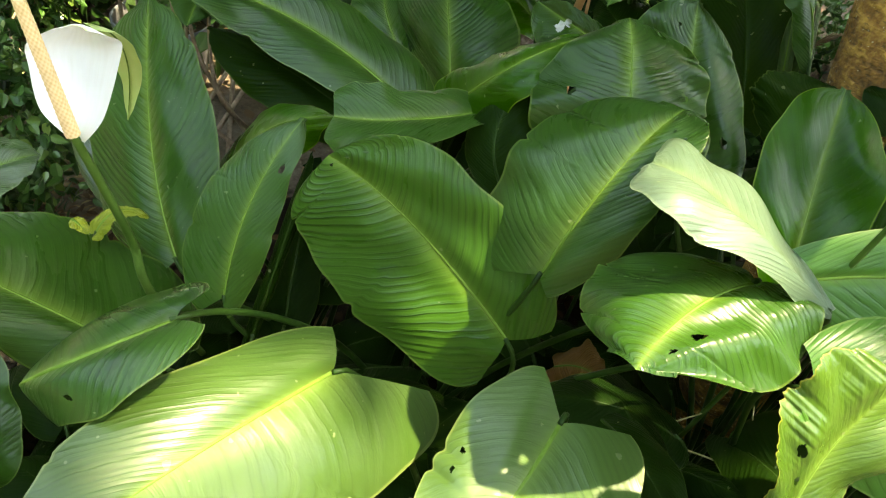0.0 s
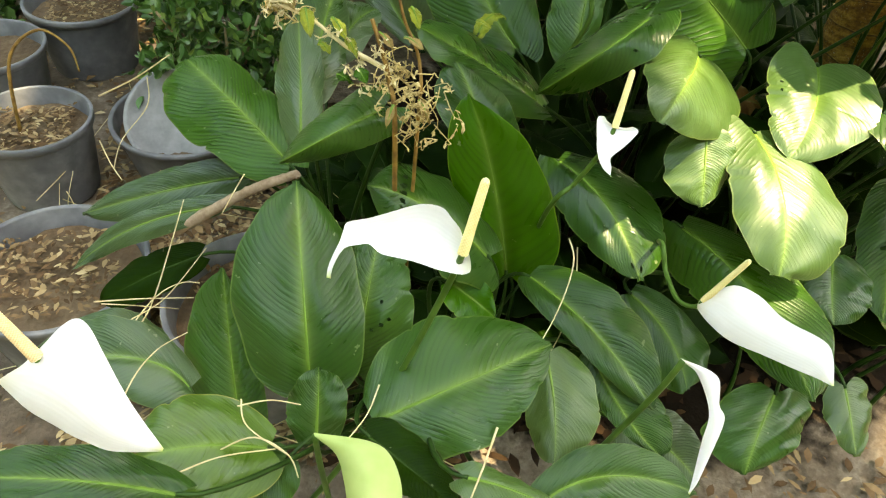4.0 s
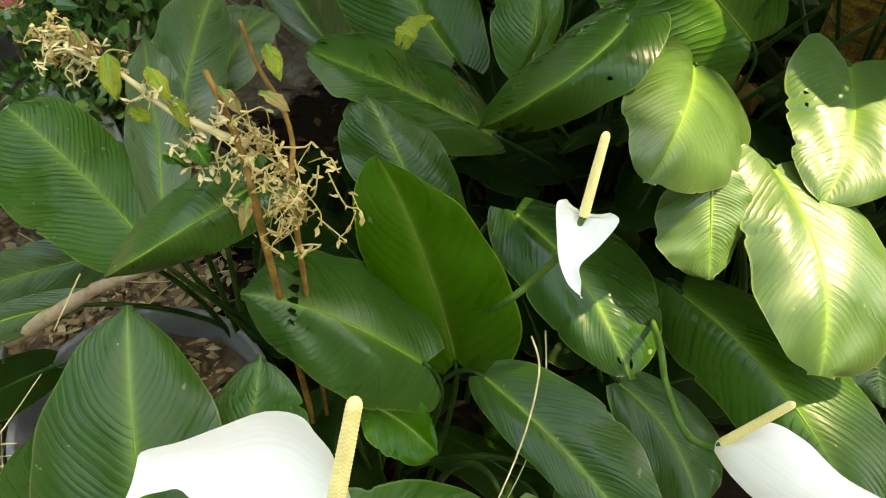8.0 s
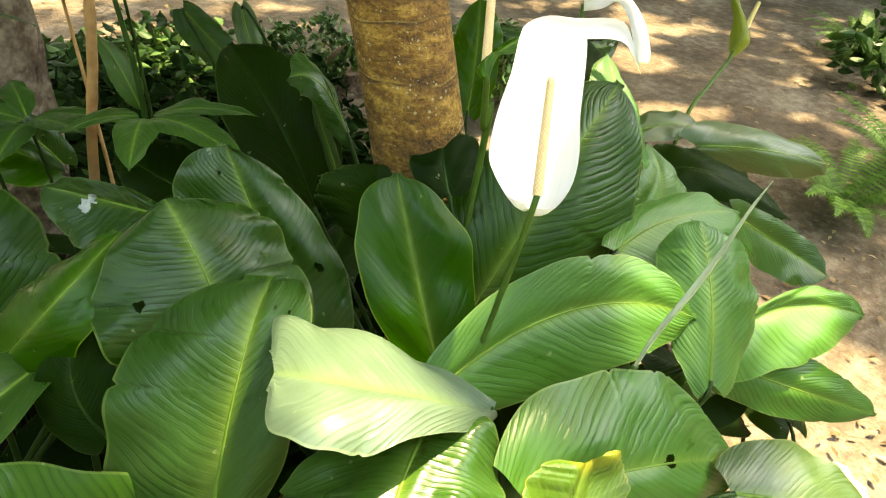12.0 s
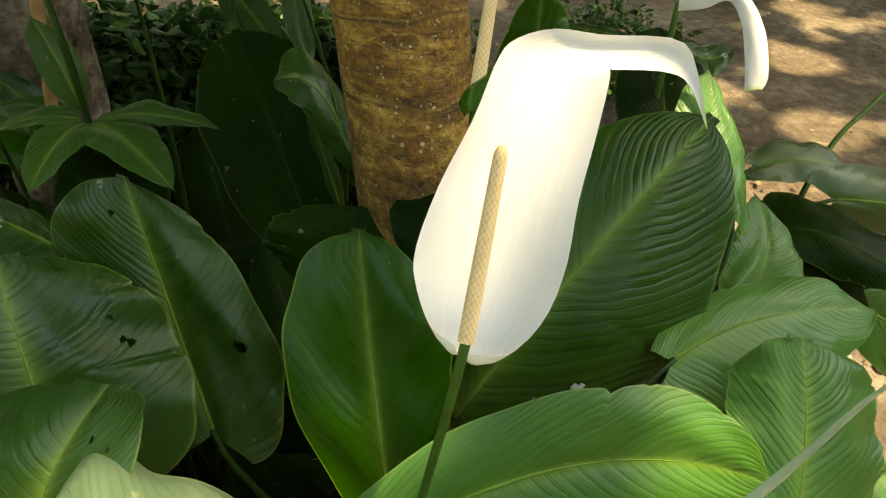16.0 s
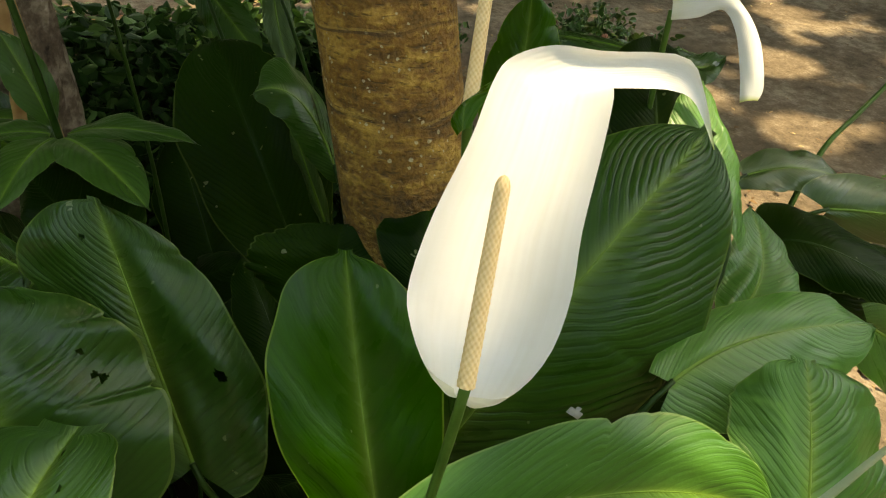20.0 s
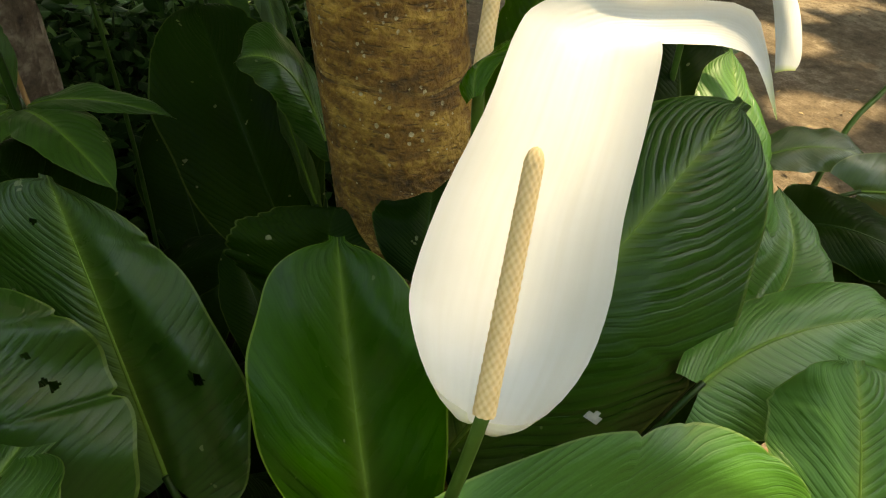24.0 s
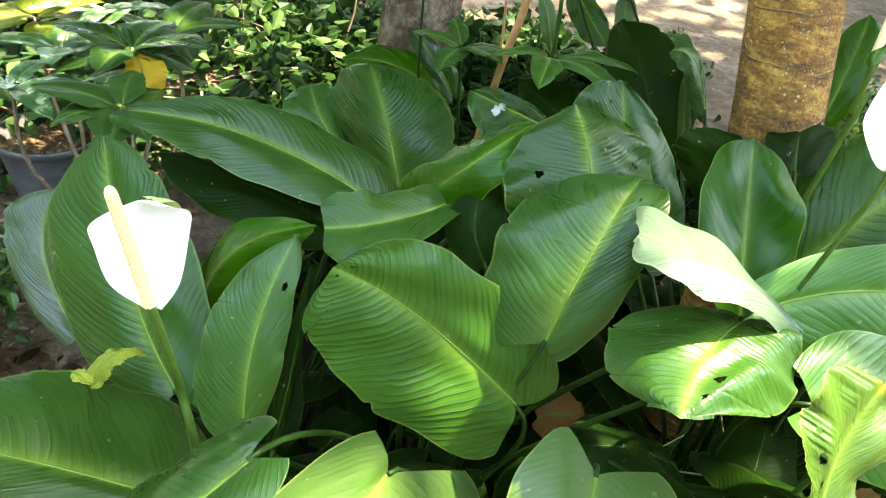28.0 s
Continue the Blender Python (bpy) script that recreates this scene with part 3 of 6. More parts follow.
leaf(PLANTS["right"], (0.709, 0.943, 0.961), (0.686, 0.979, 1.047), (0.705, 1.012, 1.096), (0.580, 1.020, 1.083), (0.799, 0.942, 1.054), mat=LEAF_SHADED, wave=.01, ragged=.15)
leaf(PLANTS["right"], (0.621, 0.709, 0.856), (0.640, 0.817, 1.001), (0.666, 0.918, 1.135), (0.549, 0.844, 1.041), (0.720, 0.779, 1.024), nicks=0, mat=LEAF_YOUNG, wave=.003, lobe=.02, rise=.62, taper=.6)
leaf(PLANTS["right"], (0.741, 0.798, 0.895), (0.908, 0.808, 1.086), (1.146, 0.874, 1.210), (0.864, 0.920, 1.130), (1.027, 0.712, 1.010), wave=.005, marks=((.25,.60,.005),), mat=LEAF_RIBBED)
leaf(PLANTS["right"], (0.549, 0.640, 0.990), (0.770, 0.605, 1.036), (0.971, 0.521, 0.978), (0.813, 0.639, 1.095), (0.757, 0.545, 0.957), mat=LEAF_LIGHT)
leaf(PLANTS["right"], (0.973, 0.689, 1.006), (1.127, 0.688, 1.018), (1.307, 0.643, 1.001), (1.168, 0.736, 1.033), (1.122, 0.611, 0.963), mat=LEAF_LIGHT)
leaf(PLANTS["right"], (0.937, 0.449, 0.912), (1.014, 0.528, 1.004), (1.063, 0.608, 1.081), (0.964, 0.590, 0.998), (1.132, 0.501, 0.978), wave=.014, taper=.35, ragged=.07, mat=LEAF_LIGHT)
leaf(PLANTS["right"], (1.347, 0.662, 0.969), (1.498, 0.587, 0.871), (1.548, 0.497, 0.830), (1.530, 0.592, 0.908), (1.414, 0.561, 0.846))
leaf(PLANTS["right"], (1.100, 0.505, 0.878), (1.288, 0.478, 0.885), (1.458, 0.389, 0.838), (1.355, 0.473, 0.907), (1.192, 0.410, 0.832), mat=LEAF_LIGHT)
leaf(PLANTS["right"], (1.092, 0.500, 0.831), (1.217, 0.388, 0.778), (1.386, 0.274, 0.700), (1.290, 0.389, 0.805), (1.163, 0.391, 0.741), mat=LEAF_LIGHT)
leaf(PLANTS["right"], (1.551, 0.876, 0.975), (1.704, 0.786, 0.968), (1.939, 0.695, 0.904), (1.712, 0.851, 1.007), (1.804, 0.729, 0.888), mat=LEAF_PALE)
leaf(PLANTS["right"], (1.402, 0.860, 0.963), (1.456, 0.768, 0.978), (1.576, 0.622, 0.898), (1.500, 0.844, 0.995), (1.406, 0.756, 0.949), mat=LEAF_SHADED)
leaf(PLANTS["right"], (0.483, 0.442, 1.012), (0.655, 0.397, 0.983), (0.846, 0.349, 0.902), (0.721, 0.487, 1.040), (0.635, 0.346, 0.921), holes=((.62,.0,.012),), mat=LEAF_LIGHT)
leaf(PLANTS["right"], (0.427, 0.289, 0.896), (0.455, 0.359, 0.991), (0.525, 0.411, 1.078), (0.391, 0.365, 1.036), (0.519, 0.348, 0.991), mat=LEAF_DYING, rise=1.0, taper=.3, ragged=.12, wave=.014, buckle=2.0, tail=0.0, holes=((.52,-.55,.007),(.42,-.3,.006),(.33,.3,.005),(.62,-.7,.005)))
leaf(PLANTS["front"], (0.536, 0.353, 0.836), (0.645, 0.208, 0.835), (0.684, -0.002, 0.808), (0.691, 0.208, 0.896), (0.557, 0.190, 0.809), mat=LEAF_LIGHT)
leaf(PLANTS["front"], (0.753, 0.318, 0.937), (0.847, 0.239, 0.909), (0.946, 0.140, 0.837), (0.947, 0.289, 0.907), (0.804, 0.232, 0.868), mat=LEAF_PALE)
leaf(PLANTS["front"], (1.025, 0.342, 0.682), (1.047, 0.269, 0.654), (1.066, 0.188, 0.633), (1.081, 0.265, 0.679), (1.010, 0.278, 0.632), mat=LEAF_YELLOW)
leaf(PLANTS["front"], (0.317, 0.341, 0.808), (0.359, 0.175, 0.779), (0.347, 0.031, 0.685), (0.474, 0.174, 0.802), (0.265, 0.179, 0.782), mat=LEAF, lobe=.12, rise=.28, holes=((.75,.75,.012),(.9,.3,.006)))
leaf(PLANTS["front"], (0.571, 0.274, 0.756), (0.632, 0.142, 0.709), (0.728, 0.023, 0.653), (0.685, 0.150, 0.724), (0.576, 0.100, 0.655))
leaf(PLANTS["front"], (0.605, 0.128, 0.542), (0.673, 0.040, 0.531), (0.698, -0.074, 0.493), (0.740, 0.046, 0.554), (0.638, 0.020, 0.515), mat=LEAF_SHADED)
leaf(PLANTS["front"], (0.530, 0.098, 0.585), (0.574, 0.018, 0.532), (0.593, -0.059, 0.496), (0.629, 0.030, 0.553), (0.499, 0.035, 0.527), mat=LEAF_PALE)
leaf(PLANTS["front"], (-0.031, 0.534, 0.854), (-0.161, 0.370, 0.903), (-0.265, 0.276, 0.876), (-0.256, 0.376, 0.939), (-0.028, 0.356, 0.782), lobe=.20, rise=.24, wave=.006, mat=LEAF_PALE)
leaf(PLANTS["front"], (0.259, 0.504, 0.832), (0.159, 0.361, 0.810), (0.064, 0.277, 0.753), (0.087, 0.428, 0.822), (0.257, 0.293, 0.813), lobe=.12, rise=.24, holes=((.35,-.75,.004),(.42,-.72,.004)), mat=LEAF_PALE)
leaf(PLANTS["front"], (0.035, 0.363, 0.770), (0.006, 0.190, 0.742), (-0.042, 0.070, 0.653), (-0.086, 0.226, 0.742), (0.135, 0.142, 0.705), taper=.4, rise=.3, mat=LEAF_PALE)
leaf(PLANTS["front"], (-0.104, 0.332, 0.795), (-0.120, 0.281, 0.750), (-0.130, 0.236, 0.693), (-0.196, 0.298, 0.738), (-0.052, 0.286, 0.751), mat=LEAF_PALE)
leaf(PLANTS["left"], (-0.463, 0.351, 0.442), (-0.520, 0.388, 0.694), (-0.575, 0.435, 0.855), (-0.608, 0.400, 0.715), (-0.410, 0.343, 0.684), nicks=1, mat=LEAF_YOUNG, wave=.004, taper=.75)
leaf(PLANTS["left"], (-0.923, 0.056, 0.574), (-0.916, 0.163, 0.697), (-0.906, 0.337, 0.764), (-1.028, 0.189, 0.690), (-0.819, 0.155, 0.672), nicks=1, wave=.004, taper=.62)
leaf(PLANTS["left"], (-1.051, 0.078, 0.415), (-1.052, 0.174, 0.522), (-1.048, 0.269, 0.637), (-1.131, 0.186, 0.519), (-0.999, 0.137, 0.478), mat=LEAF)
leaf(PLANTS["left"], (-0.832, -0.046, 0.571), (-0.689, -0.028, 0.612), (-0.519, 0.010, 0.629), (-0.703, 0.102, 0.628), (-0.662, -0.119, 0.579), lobe=.02)
leaf(PLANTS["left"], (-0.543, 0.280, 0.574), (-0.666, 0.309, 0.695), (-0.778, 0.354, 0.725), (-0.628, 0.420, 0.694), (-0.670, 0.235, 0.616), holes=((.72,-.5,.009),(.72,-.25,.01),(.71,-.05,.01),(.72,.15,.009),(.73,.35,.007)))
leaf(PLANTS["left"], (-0.839, 0.113, 0.501), (-0.806, 0.181, 0.607), (-0.766, 0.279, 0.688), (-0.876, 0.199, 0.600), (-0.723, 0.158, 0.585), holes=((.5,.3,.004),(.4,.5,.004),(.35,.35,.005),(.3,.2,.004)))
leaf(PLANTS["left"], (-0.629, 0.248, 0.547), (-0.587, 0.213, 0.527), (-0.558, 0.159, 0.527), (-0.567, 0.238, 0.558), (-0.622, 0.175, 0.521), mat=LEAF_YOUNG)
leaf(PLANTS["left"], (-0.445, 0.278, 0.503), (-0.372, 0.109, 0.514), (-0.292, -0.042, 0.442), (-0.288, 0.120, 0.547), (-0.420, 0.103, 0.499), lobe=.03)
leaf(PLANTS["left"], (-0.492, 0.060, 0.531), (-0.497, -0.025, 0.489), (-0.519, -0.111, 0.440), (-0.544, -0.030, 0.453), (-0.414, -0.047, 0.480), mat=LEAF_PALE)
leaf(PLANTS["left"], (-0.368, 0.064, 0.461), (-0.333, -0.029, 0.410), (-0.286, -0.107, 0.378), (-0.380, -0.009, 0.414), (-0.256, -0.040, 0.425), mat=LEAF_RIBBED)
leaf(PLANTS["left"], (-0.595, -0.209, 0.519), (-0.478, -0.196, 0.543), (-0.326, -0.234, 0.500), (-0.455, -0.153, 0.565), (-0.493, -0.248, 0.516))
leaf(PLANTS["left"], (-0.329, 0.487, 0.639), (-0.280, 0.325, 0.638), (-0.248, 0.182, 0.556), (-0.351, 0.316, 0.596), (-0.161, 0.319, 0.626), wave=.006, holes=((.9,-.2,.008),(.93,.25,.009)))
leaf(PLANTS["front"], (-0.095, 0.305, 0.573), (-0.054, 0.085, 0.587), (-0.054, -0.136, 0.544), (0.072, 0.068, 0.581), (-0.116, 0.159, 0.508), mat=LEAF_RIBBED)
leaf(PLANTS["front"], (-0.048, -0.068, 0.469), (-0.108, -0.126, 0.435), (-0.148, -0.177, 0.385), (-0.195, -0.087, 0.429), (-0.003, -0.135, 0.418))
leaf(PLANTS["front"], (0.188, -0.035, 0.380), (0.178, -0.092, 0.349), (0.173, -0.154, 0.300), (0.130, -0.084, 0.340), (0.242, -0.083, 0.350), mat=LEAF_PALE)
leaf(PLANTS["front"], (-0.217, 0.233, 0.458), (-0.158, 0.138, 0.415), (-0.153, 0.029, 0.368), (-0.070, 0.128, 0.407), (-0.199, 0.080, 0.373))
leaf(PLANTS["front"], (0.241, 0.195, 0.536), (0.206, 0.129, 0.504), (0.187, 0.066, 0.465), (0.142, 0.171, 0.518), (0.283, 0.088, 0.499))
leaf(PLANTS["front"], (0.473, 0.314, 0.590), (0.428, 0.202, 0.493), (0.369, 0.090, 0.407), (0.358, 0.246, 0.510), (0.526, 0.142, 0.480), mat=LEAF_RIBBED, taper=.5)
leaf(PLANTS["centre"], (-0.204, 0.497, 0.966), (-0.336, 0.426, 0.931), (-0.369, 0.583, 0.749), (-0.312, 0.544, 0.903), (-0.284, 0.389, 0.917), wave=.004, holes=((.35,.6,.005),))
leaf(PLANTS["centre"], (-0.303, 0.660, 0.664), (-0.471, 0.666, 0.784), (-0.624, 0.660, 0.878), (-0.437, 0.846, 0.767), (-0.517, 0.597, 0.783))
leaf(PLANTS["left"], (-0.493, 0.466, 0.669), (-0.518, 0.540, 0.758), (-0.548, 0.617, 0.819), (-0.598, 0.557, 0.759), (-0.434, 0.531, 0.741))
leaf(PLANTS["left"], (-0.924, -0.040, 0.531), (-0.915, -0.005, 0.582), (-0.907, 0.036, 0.625), (-0.962, 0.010, 0.581), (-0.868, -0.008, 0.582), mat=LEAF)
leaf(PLANTS["left"], (-0.994, -0.057, 0.563), (-1.091, -0.051, 0.593), (-1.183, -0.054, 0.588), (-1.112, 0.027, 0.619), (-1.094, -0.133, 0.569), mat=LEAF_DYING)
leaf(PLANTS["left"], (-1.115, -0.141, 0.626), (-1.242, -0.105, 0.647), (-1.392, -0.071, 0.644), (-1.254, -0.051, 0.653), (-1.259, -0.152, 0.639))
leaf(PLANTS["left"], (-1.122, 0.111, 0.511), (-1.211, 0.171, 0.542), (-1.395, 0.194, 0.529), (-1.237, 0.244, 0.574), (-1.237, 0.108, 0.527), mat=LEAF_SHEEN, crown=(-1.15, 0.14, 0.0))
leaf(PLANTS["left"], (-0.971, -0.064, 0.534), (-1.009, -0.086, 0.515), (-1.063, -0.114, 0.497), (-1.032, -0.049, 0.528), (-0.986, -0.122, 0.501))
leaf(PLANTS["left"], (-0.847, -0.080, 0.589), (-0.789, -0.148, 0.585), (-0.733, -0.215, 0.568), (-0.754, -0.113, 0.589), (-0.851, -0.155, 0.602), mat=LEAF_SHADED)
leaf(PLANTS["left"], (-0.731, -0.205, 0.651), (-0.673, -0.236, 0.654), (-0.593, -0.284, 0.634), (-0.673, -0.208, 0.652), (-0.697, -0.262, 0.649), mat=LEAF_PALE)
leaf(PLANTS["pot"], (-0.907, 0.561, 0.627), (-1.004, 0.722, 0.673), (-1.102, 0.852, 0.719), (-0.938, 0.773, 0.689), (-1.124, 0.704, 0.626), taper=.34, mat=LEAF_RIBBED)
leaf(PLANTS["pot"], (-0.740, 0.418, 0.847), (-0.835, 0.362, 0.841), (-0.932, 0.382, 0.770), (-0.819, 0.431, 0.861), (-0.764, 0.370, 0.807))
leaf(PLANTS["pot"], (-1.016, 0.679, 0.512), (-1.184, 0.700, 0.474), (-1.381, 0.711, 0.417), (-1.179, 0.736, 0.511), (-1.191, 0.658, 0.431), mat=LEAF_SHEEN)
leaf(PLANTS["pot"], (-1.059, 0.576, 0.515), (-1.241, 0.593, 0.469), (-1.391, 0.563, 0.387), (-1.238, 0.613, 0.490), (-1.269, 0.567, 0.434), mat=LEAF_SHEEN)
leaf(PLANTS["pot"], (-1.125, 0.556, 0.394), (-1.246, 0.552, 0.349), (-1.357, 0.537, 0.296), (-1.264, 0.587, 0.376), (-1.252, 0.515, 0.310), mat=LEAF_SHADED)
leaf(PLANTS["pot"], (-0.880, 0.596, 0.670), (-0.865, 0.706, 0.754), (-0.856, 0.782, 0.861), (-0.915, 0.737, 0.738), (-0.815, 0.719, 0.756), mat=LEAF_SHEEN)
leaf(PLANTS["back"], (-0.435, 1.145, 0.658), (-0.532, 1.202, 0.681), (-0.595, 1.284, 0.739), (-0.471, 1.208, 0.708), (-0.610, 1.190, 0.641), mat=LEAF_SHEEN)
leaf(PLANTS["back"], (-0.324, 0.838, 0.715), (-0.398, 0.998, 0.833), (-0.432, 1.175, 1.006), (-0.529, 1.036, 0.782), (-0.289, 0.985, 0.872), mat=LEAF_RIBBED, taper=.45)
leaf(PLANTS["back"], (-0.519, 1.091, 0.617), (-0.589, 1.225, 0.713), (-0.569, 1.332, 0.807), (-0.673, 1.261, 0.731), (-0.510, 1.173, 0.804), mat=LEAF_SHEEN)
leaf(PLANTS["pot"], (-0.841, 0.743, 0.705), (-0.791, 0.909, 0.760), (-0.737, 1.056, 0.793), (-0.852, 0.969, 0.781), (-0.742, 0.851, 0.738), mat=LEAF_SHEEN)
leaf(PLANTS["pot"], (-0.773, 0.923, 0.656), (-0.707, 1.006, 0.711), (-0.634, 1.072, 0.718), (-0.739, 1.071, 0.731), (-0.661, 0.981, 0.696), mat=LEAF_SHEEN)
leaf(PLANTS["back"], (-0.294, 1.034, 0.730), (-0.218, 1.046, 0.847), (-0.085, 0.975, 0.941), (-0.239, 1.132, 0.832), (-0.171, 1.006, 0.824), mat=LEAF_YOUNG)
leaf(PLANTS["centre"], (0.180, 0.847, 0.939), (0.163, 0.890, 1.001), (0.196, 0.939, 1.068), (0.122, 0.913, 0.987), (0.215, 0.889, 1.011), mat=LEAF_SHADED)
leaf(PLANTS["centre"], (-0.176, 0.718, 0.684), (-0.137, 0.774, 0.827), (-0.106, 0.848, 0.956), (-0.164, 0.756, 0.773), (-0.118, 0.798, 0.850), mat=LEAF_SHADED)
leaf(PLANTS["right"], (0.778, 1.210, 1.050), (0.742, 1.248, 1.146), (0.681, 1.259, 1.164), (0.759, 1.309, 1.175), (0.715, 1.237, 1.116), mat=LEAF)
leaf(PLANTS["right"], (0.762, 1.214, 0.947), (0.744, 1.230, 1.032), (0.730, 1.258, 1.116), (0.733, 1.242, 1.037), (0.757, 1.225, 1.036), mat=LEAF_PALE)
leaf(PLANTS["right"], (0.945, 1.952, 1.069), (0.933, 1.894, 0.998), (0.932, 1.819, 0.916), (0.905, 1.910, 0.996), (0.964, 1.882, 1.006), mat=LEAF_PALE)
leaf(PLANTS["right"], (0.814, 2.025, 1.058), (0.845, 1.952, 1.001), (0.880, 1.879, 0.946), (0.885, 1.944, 1.019), (0.801, 1.949, 0.967))
leaf(PLANTS["right"], (1.047, 1.158, 1.058), (1.089, 1.195, 1.172), (1.108, 1.222, 1.272), (1.043, 1.228, 1.166), (1.136, 1.168, 1.186), mat=LEAF_YOUNG)
leaf(PLANTS["right"], (0.748, 0.881, 1.088), (0.770, 0.925, 1.122), (0.804, 0.968, 1.148), (0.729, 0.963, 1.126), (0.844, 0.923, 1.136), mat=LEAF_SHADED)
leaf(PLANTS["right"], (1.586, 1.064, 0.927), (1.683, 1.029, 0.943), (1.775, 0.982, 0.924), (1.715, 1.067, 0.962), (1.653, 0.997, 0.915), mat=LEAF_PALE)
leaf(PLANTS["back"], (0.398, 1.939, 0.742), (0.262, 1.992, 0.817), (0.093, 2.039, 0.819), (0.307, 2.066, 0.851), (0.242, 1.914, 0.767), mat=LEAF_YOUNG, stalk=False)
leaf(PLANTS["back"], (0.414, 1.893, 0.768), (0.353, 1.916, 0.866), (0.276, 1.969, 0.949), (0.314, 1.913, 0.856), (0.401, 1.919, 0.876), mat=LEAF, stalk=False)
leaf(PLANTS["right"], (1.196, 0.764, 0.953), (1.283, 0.803, 0.993), (1.320, 0.882, 1.040), (1.220, 0.822, 1.000), (1.324, 0.758, 0.975), mat=LEAF_LIGHT)
leaf(PLANTS["right"], (1.311, 0.729, 0.883), (1.470, 0.765, 0.923), (1.635, 0.781, 0.929), (1.452, 0.826, 0.943), (1.491, 0.700, 0.869), mat=LEAF_SHADED)
leaf(PLANTS["right"], (1.188, 0.819, 1.073), (1.219, 0.904, 1.139), (1.258, 0.989, 1.209), (1.149, 0.928, 1.146), (1.263, 0.885, 1.117), mat=LEAF_LIGHT, wave=.006)
leaf(PLANTS["right"], (1.185, 0.960, 1.092), (1.226, 1.040, 1.176), (1.255, 1.104, 1.233), (1.161, 1.074, 1.181), (1.292, 1.013, 1.178), mat=LEAF_SHADED, wave=.004)
leaf(PLANTS["right"], (1.346, 1.121, 1.187), (1.383, 1.095, 1.169), (1.434, 1.089, 1.183), (1.408, 1.121, 1.182), (1.365, 1.063, 1.154), mat=LEAF, wave=.004, marks=((.8,.1,.006),))
leaf(PLANTS["right"], (1.264, 1.126, 1.198), (1.214, 1.167, 1.206), (1.151, 1.212, 1.208), (1.231, 1.188, 1.207), (1.205, 1.133, 1.196), mat=LEAF, wave=.004)
leaf(PLANTS["left"], (-1.193, 0.270, 0.339), (-1.265, 0.338, 0.397), (-1.383, 0.377, 0.414), (-1.241, 0.394, 0.404), (-1.284, 0.282, 0.392), mat=LEAF_SHEEN, crown=(-1.2, 0.3, 0.0))
flower(PLANTS["right"], [((0.608, 0.618, 1.256), (0.615, 0.610, 1.253)), ((0.599, 0.639, 1.260), (0.641, 0.601, 1.249)), ((0.600, 0.665, 1.277), (0.672, 0.606, 1.266)), ((0.609, 0.685, 1.292), (0.699, 0.624, 1.292)), ((0.638, 0.708, 1.325), (0.722, 0.650, 1.324)), ((0.676, 0.729, 1.363), (0.750, 0.676, 1.360)), ((0.705, 0.750, 1.395), (0.773, 0.699, 1.389)), ((0.725, 0.758, 1.406), (0.781, 0.710, 1.395)), ((0.758, 0.753, 1.412), (0.788, 0.714, 1.391)), ((0.794, 0.737, 1.409), (0.805, 0.712, 1.389)), ((0.849, 0.711, 1.408), (0.834, 0.702, 1.387)), ((0.861, 0.693, 1.385), (0.853, 0.692, 1.378)), ((0.863, 0.669, 1.348), (0.862, 0.669, 1.348))], spadix=((0.603, 0.600, 1.279), (0.640, 0.641, 1.394)), thick=0.0058, cup=-0.18, lobes=(0.007, 0.010), crown=(0.63, 0.80, 0.0))
flower(PLANTS["left"], [((-0.713, -0.014, 0.922), (-0.710, -0.048, 0.899)), ((-0.713, 0.001, 0.929), (-0.721, -0.047, 0.895)), ((-0.722, 0.017, 0.937), (-0.747, -0.036, 0.896)), ((-0.732, 0.033, 0.943), (-0.778, -0.019, 0.900)), ((-0.758, 0.044, 0.943), (-0.802, -0.008, 0.901)), ((-0.794, 0.045, 0.934), (-0.820, 0.001, 0.902)), ((-0.826, 0.045, 0.926), (-0.832, 0.015, 0.907)), ((-0.855, 0.048, 0.920), (-0.846, 0.018, 0.905)), ((-0.862, 0.042, 0.912), (-0.858, 0.020, 0.902)), ((-0.868, 0.033, 0.902), (-0.865, 0.020, 0.898)), ((-0.878, 0.022, 0.890), (-0.873, 0.015, 0.891)), ((-0.887, 0.011, 0.878), (-0.882, 0.005, 0.880)), ((-0.891, 0.001, 0.868), (-0.886, -0.005, 0.871))], spadix=((-0.717, -0.030, 0.916), (-0.693, -0.010, 1.023)), cup=0.22, spadix_mat=SPADIX_GREEN, thick=0.0075, stem=((-0.727, -0.006, 0.816), (-0.775, 0.022, 0.598), (-0.851, 0.049, 0.327), (-0.956, 0.106, 0.000)))
flower(PLANTS["left"], [((-0.421, 0.209, 0.946), (-0.380, 0.185, 0.939)), ((-0.435, 0.204, 0.946), (-0.375, 0.172, 0.937)), ((-0.443, 0.176, 0.927), (-0.402, 0.156, 0.923)), ((-0.448, 0.154, 0.915), (-0.428, 0.144, 0.913)), ((-0.446, 0.131, 0.904), (-0.433, 0.128, 0.906)), ((-0.436, 0.113, 0.899), (-0.439, 0.114, 0.899))], spadix=((-0.407, 0.191, 0.935), (-0.387, 0.220, 1.021)), cup=0.2, spadix_mat=SPADIX_GREEN, thick=0.006, stem=((-0.420, 0.189, 0.889), (-0.434, 0.219, 0.801), (-0.447, 0.269, 0.691), (-0.239, 0.736, -0.000)))
